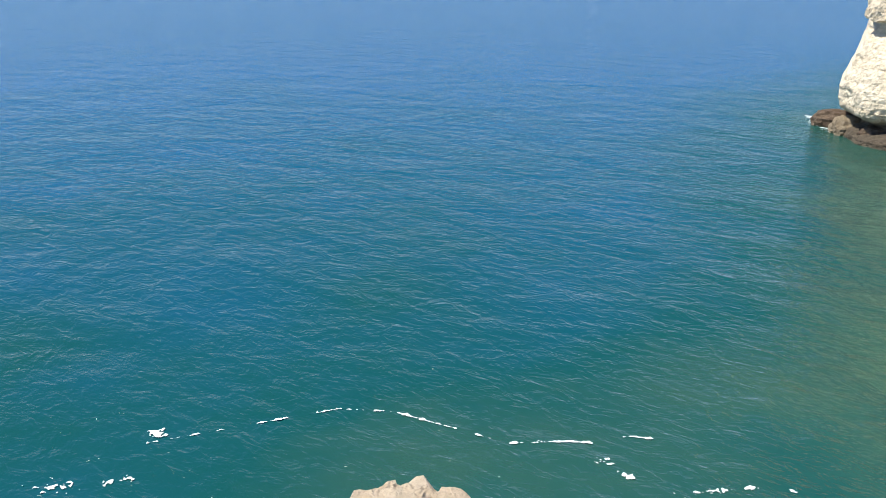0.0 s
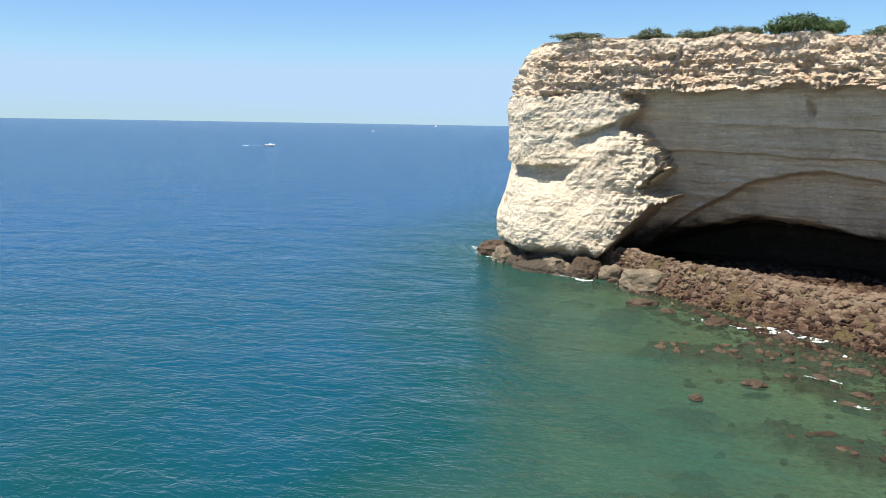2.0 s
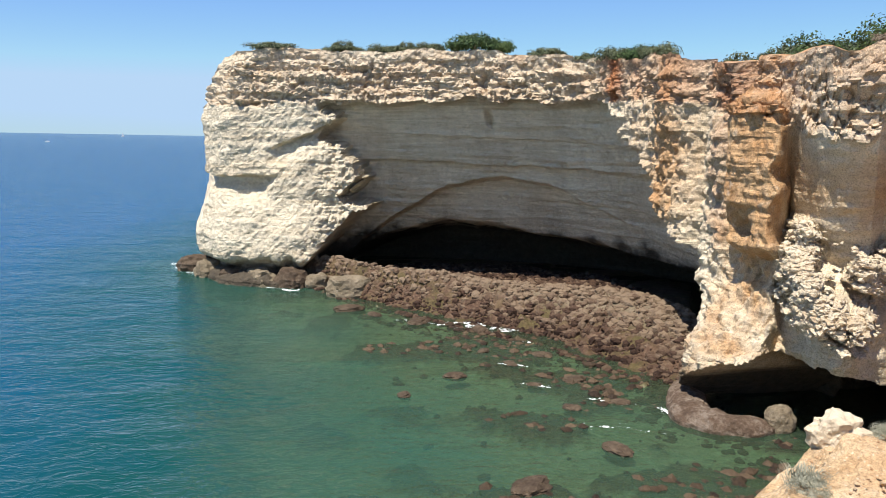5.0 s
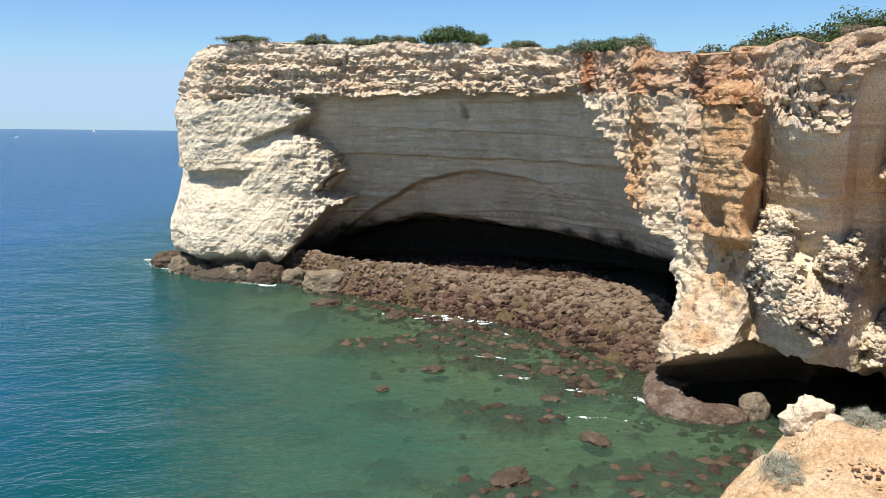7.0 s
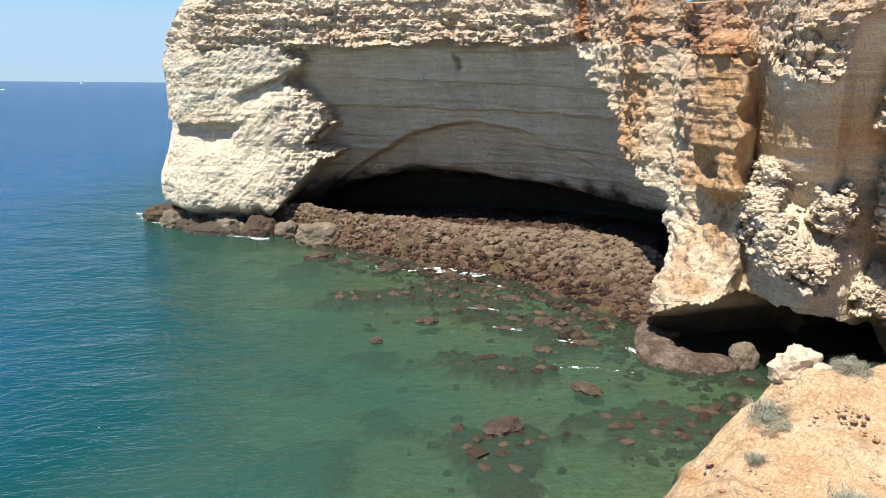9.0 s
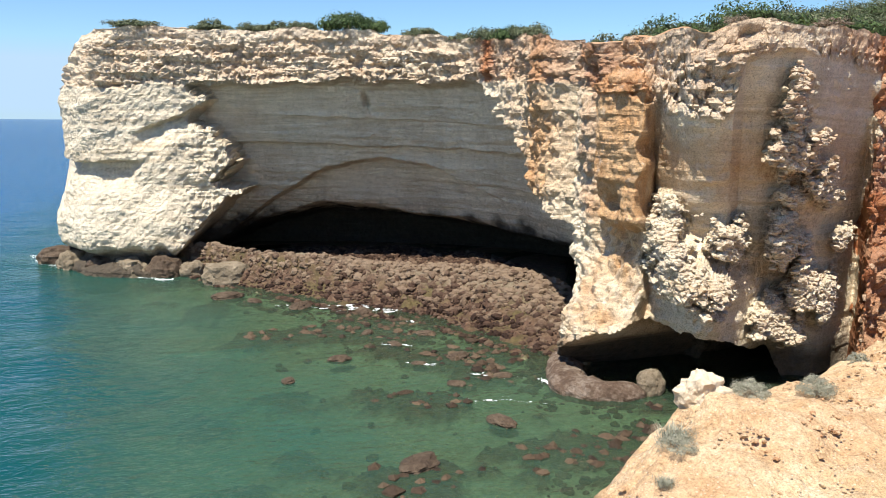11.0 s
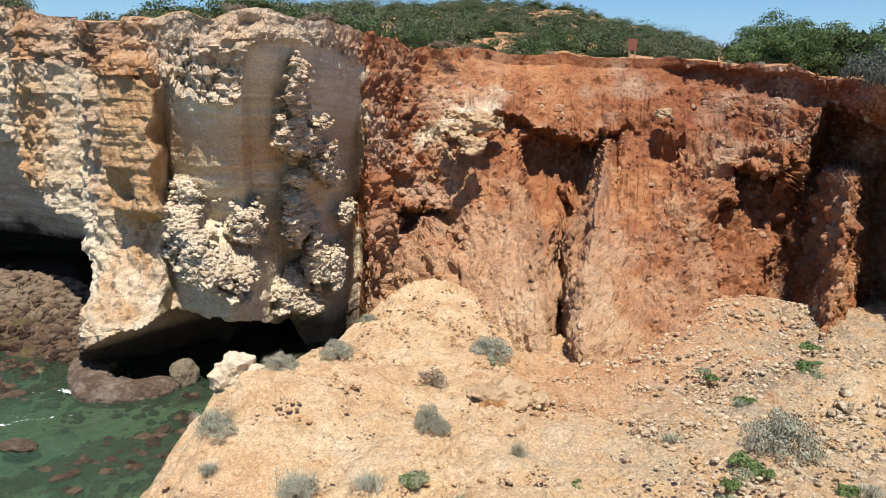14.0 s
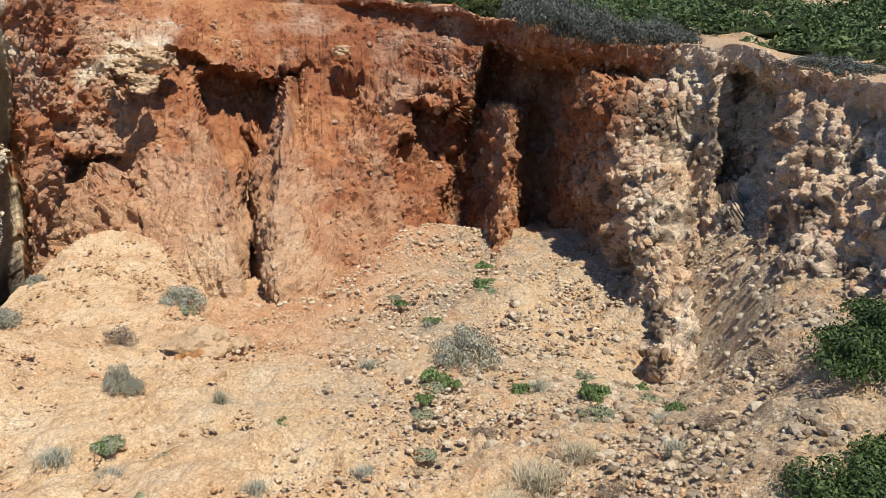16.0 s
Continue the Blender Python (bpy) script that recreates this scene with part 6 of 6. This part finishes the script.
def house():
    """Two-storey house: walls, flat roof slab, tiled porch roof, windows with frames."""
    ob = place("house", "pinkish two-storey house with tiled porch roof above the macchia", "house")
    box_part("lower_wall", ob, WALLPINK, (-6.5, 7.5, 0, 9, -2.0, 2.9))
    box_part("upper_wall", ob, WALLPINK, (-4.6, 6.0, 1.4, 8.0, 3.2, 5.9))
    box_part("upper_wall", ob, WALLPINK, (1.2, 6.2, 0.9, 1.4, 3.2, 5.9))
    box_part("roof", ob, ROOFTILE, (-5.2, 6.8, 0.4, 8.6, 5.9, 6.25), "flat roof slab with pale tiled edge", 0.06)
    bm = bmesh.new()
    box_into(bm, -7.3, 8.3, -1.2, 9.6, 2.9, 3.15)
    for v in bm.verts:
        if v.co.z > 3.1:
            v.co.x *= 0.82
            v.co.y = 1.3 + (v.co.y - 1.3) * 0.78 if v.co.y > 0 else 0.8
            v.co.z = 3.85
    me = bpy.data.meshes.new("porch_roof")
    bm.to_mesh(me)
    bm.free()
    me.materials.append(ROOFTILE)
    part("porch_roof", me, ob, "sloping terracotta porch roof")
    for x0, x1, y, z0, z1 in ((-3.4, -2.0, 1.4, 4.0, 5.2), (0.9 - 1.2, 1.1, 1.4, 3.6, 5.3), (2.6, 4.4, 0.9, 4.0, 5.3), (-5.2, -3.6, 0.0, 1.3, 2.4), (-2.6, -1.2, 0.0, 1.3, 2.4), (-0.2, 1.2, 0.0, 1.3, 2.4), (2.4, 4.2, 0.0, 1.3, 2.4)):
        w = box_part("window", ob, WHITE, (x0, x1, y - 0.05, y + 0.02, z0, z1), "white window frame")
        box_part("pane", w, GLASS, (x0 + 0.1, x1 - 0.1, y - 0.07, y - 0.052, z0 + 0.1, z1 - 0.1), "dark pane")
    for x in (-6.9, -4.4, -1.9, 0.7, 3.3, 6.2, 7.8):
        box_part("column", ob, WALLPINK, (x - 0.15, x + 0.15, -0.95, -0.65, -2.0, 2.9))
    box_part("awning", ob, WHITE, (-0.9, 1.5, 0.2, 1.38, 5.35, 5.5), "pale awning over a window")
    return ob


HOUSE = house()
hx, hy = pol(83.9, 128.0)
HOUSE.matrix_world = pose(float(hx), float(hy), 24.9, 0, 0, -84.0 - 16) @ Matrix.Scale(0.78, 4)


def hull_mesh(length, beam, depth, material):
    """A boat's hull: pointed bow, square stern, hollow inside."""
    n = 14
    co, faces = [], []
    for i in range(n):
        t = i / (n - 1)
        w = beam / 2 * (1 - max(0, (t - 0.45) / 0.55) ** 2.2) * (0.85 + 0.15 * min(1, t * 3))
        sheer = depth * (1 + 0.35 * t * t)
        x = (t - 0.5) * length
        for k, (py, pz) in enumerate(((-1, 1), (-0.75, 0.35), (0, 0), (0.75, 0.35), (1, 1), (0.88, 0.98), (0.6, 0.45), (-0.6, 0.45), (-0.88, 0.98))):
            co.append((x, py * w, pz * sheer - 0.25))
    m = 9
    for i in range(n - 1):
        for k in range(m):
            a0, b0 = i * m + k, i * m + (k + 1) % m
            faces.append((a0, b0, b0 + m, a0 + m))
    return arrays_mesh("hull", np.array(co), np.array(faces), material, True)


def motorboat():
    ob = place("motorboat", "small white open motorboat under way on the sea", "boat")
    part("hull", hull_mesh(5.2, 2.0, 0.9, WHITE), ob)
    box_part("console", ob, WHITE, (-0.3, 0.5, -0.4, 0.4, 0.15, 1.35), "white steering console", 0.05)
    box_part("outboard", ob, DARK, (-3.0, -2.55, -0.22, 0.22, -0.3, 1.0), "black outboard motor", 0.06)
    box_part("seat", ob, DARK, (-1.6, -0.9, -0.6, 0.6, 0.1, 0.7), "dark seat box", 0.05)
    return ob


def sailboat():
    ob = place("sailboat", "distant white sailing boat with raised sail", "boat")
    part("hull", hull_mesh(9.0, 2.6, 1.2, WHITE), ob)
    box_part("mast", ob, WHITE, (0.3, 0.42, -0.06, 0.06, 0.3, 12.0), "white mast")
    bm = bmesh.new()
    for y in (-0.03, 0.03):
        pts = [bm.verts.new(v) for v in ((0.25, y, 1.4), (-3.8, y, 1.4), (-1.4, y + 0.25, 6.5), (0.25, y, 11.6))]
        bm.faces.new(pts if y > 0 else pts[::-1])
    for y in (-0.03, 0.03):
        pts = [bm.verts.new(v) for v in ((0.5, y, 10.5), (0.5, y + 0.2, 1.2), (4.2, y, 1.0))]
        bm.faces.new(pts if y > 0 else pts[::-1])
    me = bpy.data.meshes.new("sail")
    bm.to_mesh(me)
    bm.free()
    me.materials.append(WHITE)
    part("sail", me, ob, "white sail")
    return ob


BOAT = motorboat()
bx, by = pol(-25.2, 413.0)
BOAT.matrix_world = pose(float(bx), float(by), 0.05, 0, 0, 20)
bx, by = pol(-18.0, 1080.0)
copy_thing(BOAT, pose(float(bx), float(by), 0.05, 0, 0, -10))
SAIL = sailboat()
bx, by = pol(-13.5, 2600.0)
SAIL.matrix_world = pose(float(bx), float(by), 0.0, 0, 0, 25)

# ---- foam ----


def foam_material():
    n = Nodes("sea foam")
    return n.done(n.ramp(n.noise(6.0, 6, 0.7), (0.3, (0.62, 0.68, 0.68)), (0.6, (0.85, 0.87, 0.86))), 0.8, 0.2)


FOAM = foam_material()


def foam(label, seed, line, width, cover, cell=0.03):
    """Broken foam along a line on the water: ragged flecks, left out where the noise is low."""
    line = np.asarray(line, float)
    lo, hi = line.min(0) - width, line.max(0) + width
    gx, gy = np.meshgrid(np.arange(lo[0], hi[0], cell), np.arange(lo[1], hi[1], cell), indexing='ij')
    d = np.abs(side_of(line, gx, gy)) / width
    n = fbm(gx, gy, gx * 0, 0.35, 4, seed, 0.8)
    ok = (n - d * 0.55 + cover - 0.02 - 0.4 * np.clip(fbm(gx, gy, gx * 0, 0.12, 2, seed + 1), 0, 1)) > 0
    quads = grid_quads(*gx.shape)
    quads = quads[ok.reshape(-1)[quads].all(1)]
    if not len(quads):
        return None
    z = 0.02 + 0.035 * np.clip(n + cover, 0, 1)
    c, q = used_only(np.stack([gx, gy, z], -1).reshape(-1, 3), quads)
    ob = sheet("foam", c, q, FOAM)
    return tagged(ob, label, "foam", kind="stuff")


WASH = "broken white foam washing round the rocks"
foam(WASH, 201, ((-15.0, 82), (-13.6, 78), (-11.2, 74.6), (-9.0, 72.2)), 0.9, 0.18)
foam(WASH, 202, ((-7.4, 70.9), (-4.8, 68.3), (-2.4, 66.6)), 0.8, 0.16)
foam(WASH, 203, ((5.0, 55.2), (7.0, 54.2), (8.6, 53.4)), 0.5, 0.05)
foam(WASH, 204, ((9.4, 53.6), (10.8, 52.8), (12.0, 52.0)), 1.4, 0.2)
foam(WASH, 205, ((12.0, 48.9), (13.2, 48.4)), 0.5, 0.05)
foam(WASH, 206, ((9.8, 44.0), (11.4, 43.2)), 0.4, 0.0)
foam(WASH, 207, ((10.2, 40.2), (11.6, 39.4)), 0.5, 0.05)
foam(WASH, 208, ((16.2, 35.6), (16.8, 33.4), (19.0, 31.8)), 0.5, 0.02)
foam(WASH, 209, ((11.2, 33.6), (13.6, 33.2), (15.0, 32.2)), 0.6, 0.0)
foam(WASH, 210, ((13.2, 37.2), (15.2, 36.2)), 0.5, 0.02)
DRIFT = "thin line of drifting white foam on the green water"
foam(DRIFT, 211, ((-18.5, 10.8), (-17.0, 13.0), (-15.1, 15.8), (-13.6, 16.7), (-11.1, 17.1), (-9.8, 17.3), (-8.5, 18.4), (-7.4, 19.0), (-7.2, 19.7), (-6.3, 20.1)), 0.075, 0.16, 0.015)
foam(DRIFT, 212, ((-7.3, 18.1), (-6.3, 17.9)), 0.40, 0.06, 0.015)
foam(DRIFT, 213, ((-18.8, 8.2), (-17.6, 8.9), (-17.0, 10.4)), 0.6, -0.06, 0.015)
foam(DRIFT, 214, ((-7.0, 17.2), (-5.4, 17.6), (-3.4, 19.4), (-2.6, 19.8)), 0.25, -0.06, 0.015)
foam(DRIFT, 215, ((-18.5, 11.6), (-18.2, 11.9)), 0.25, 0.25, 0.02)
bx, by = pol(-25.2, 413.0)
foam("white wake behind the motorboat", 216, ((bx - 13, by - 4.5), (bx - 2, by - 0.6)), 0.9, 0.5, 0.2)

for i, (a, d, z, w) in enumerate(((52.6, 46.2, 12.2, 1.0), (53.6, 46.6, 12.7, 1.2), (54.6, 47.2, 12.6, 0.8), (53.2, 45.2, 11.3, 0.9), (51.7, 46.6, 13.0, 0.6), (66.4, 49.0, 13.2, 0.6))):
    x, y = pol(a, d)
    rock("ledge_rock", "pale ochre limestone block on the red ledge", LEDGE, 330 + i, float(x), float(y), z - 0.25 * w, w * 0.7, w * 0.6, w * 0.42, 50 * i, 0.6, 0.5, "blocks on the ledge")
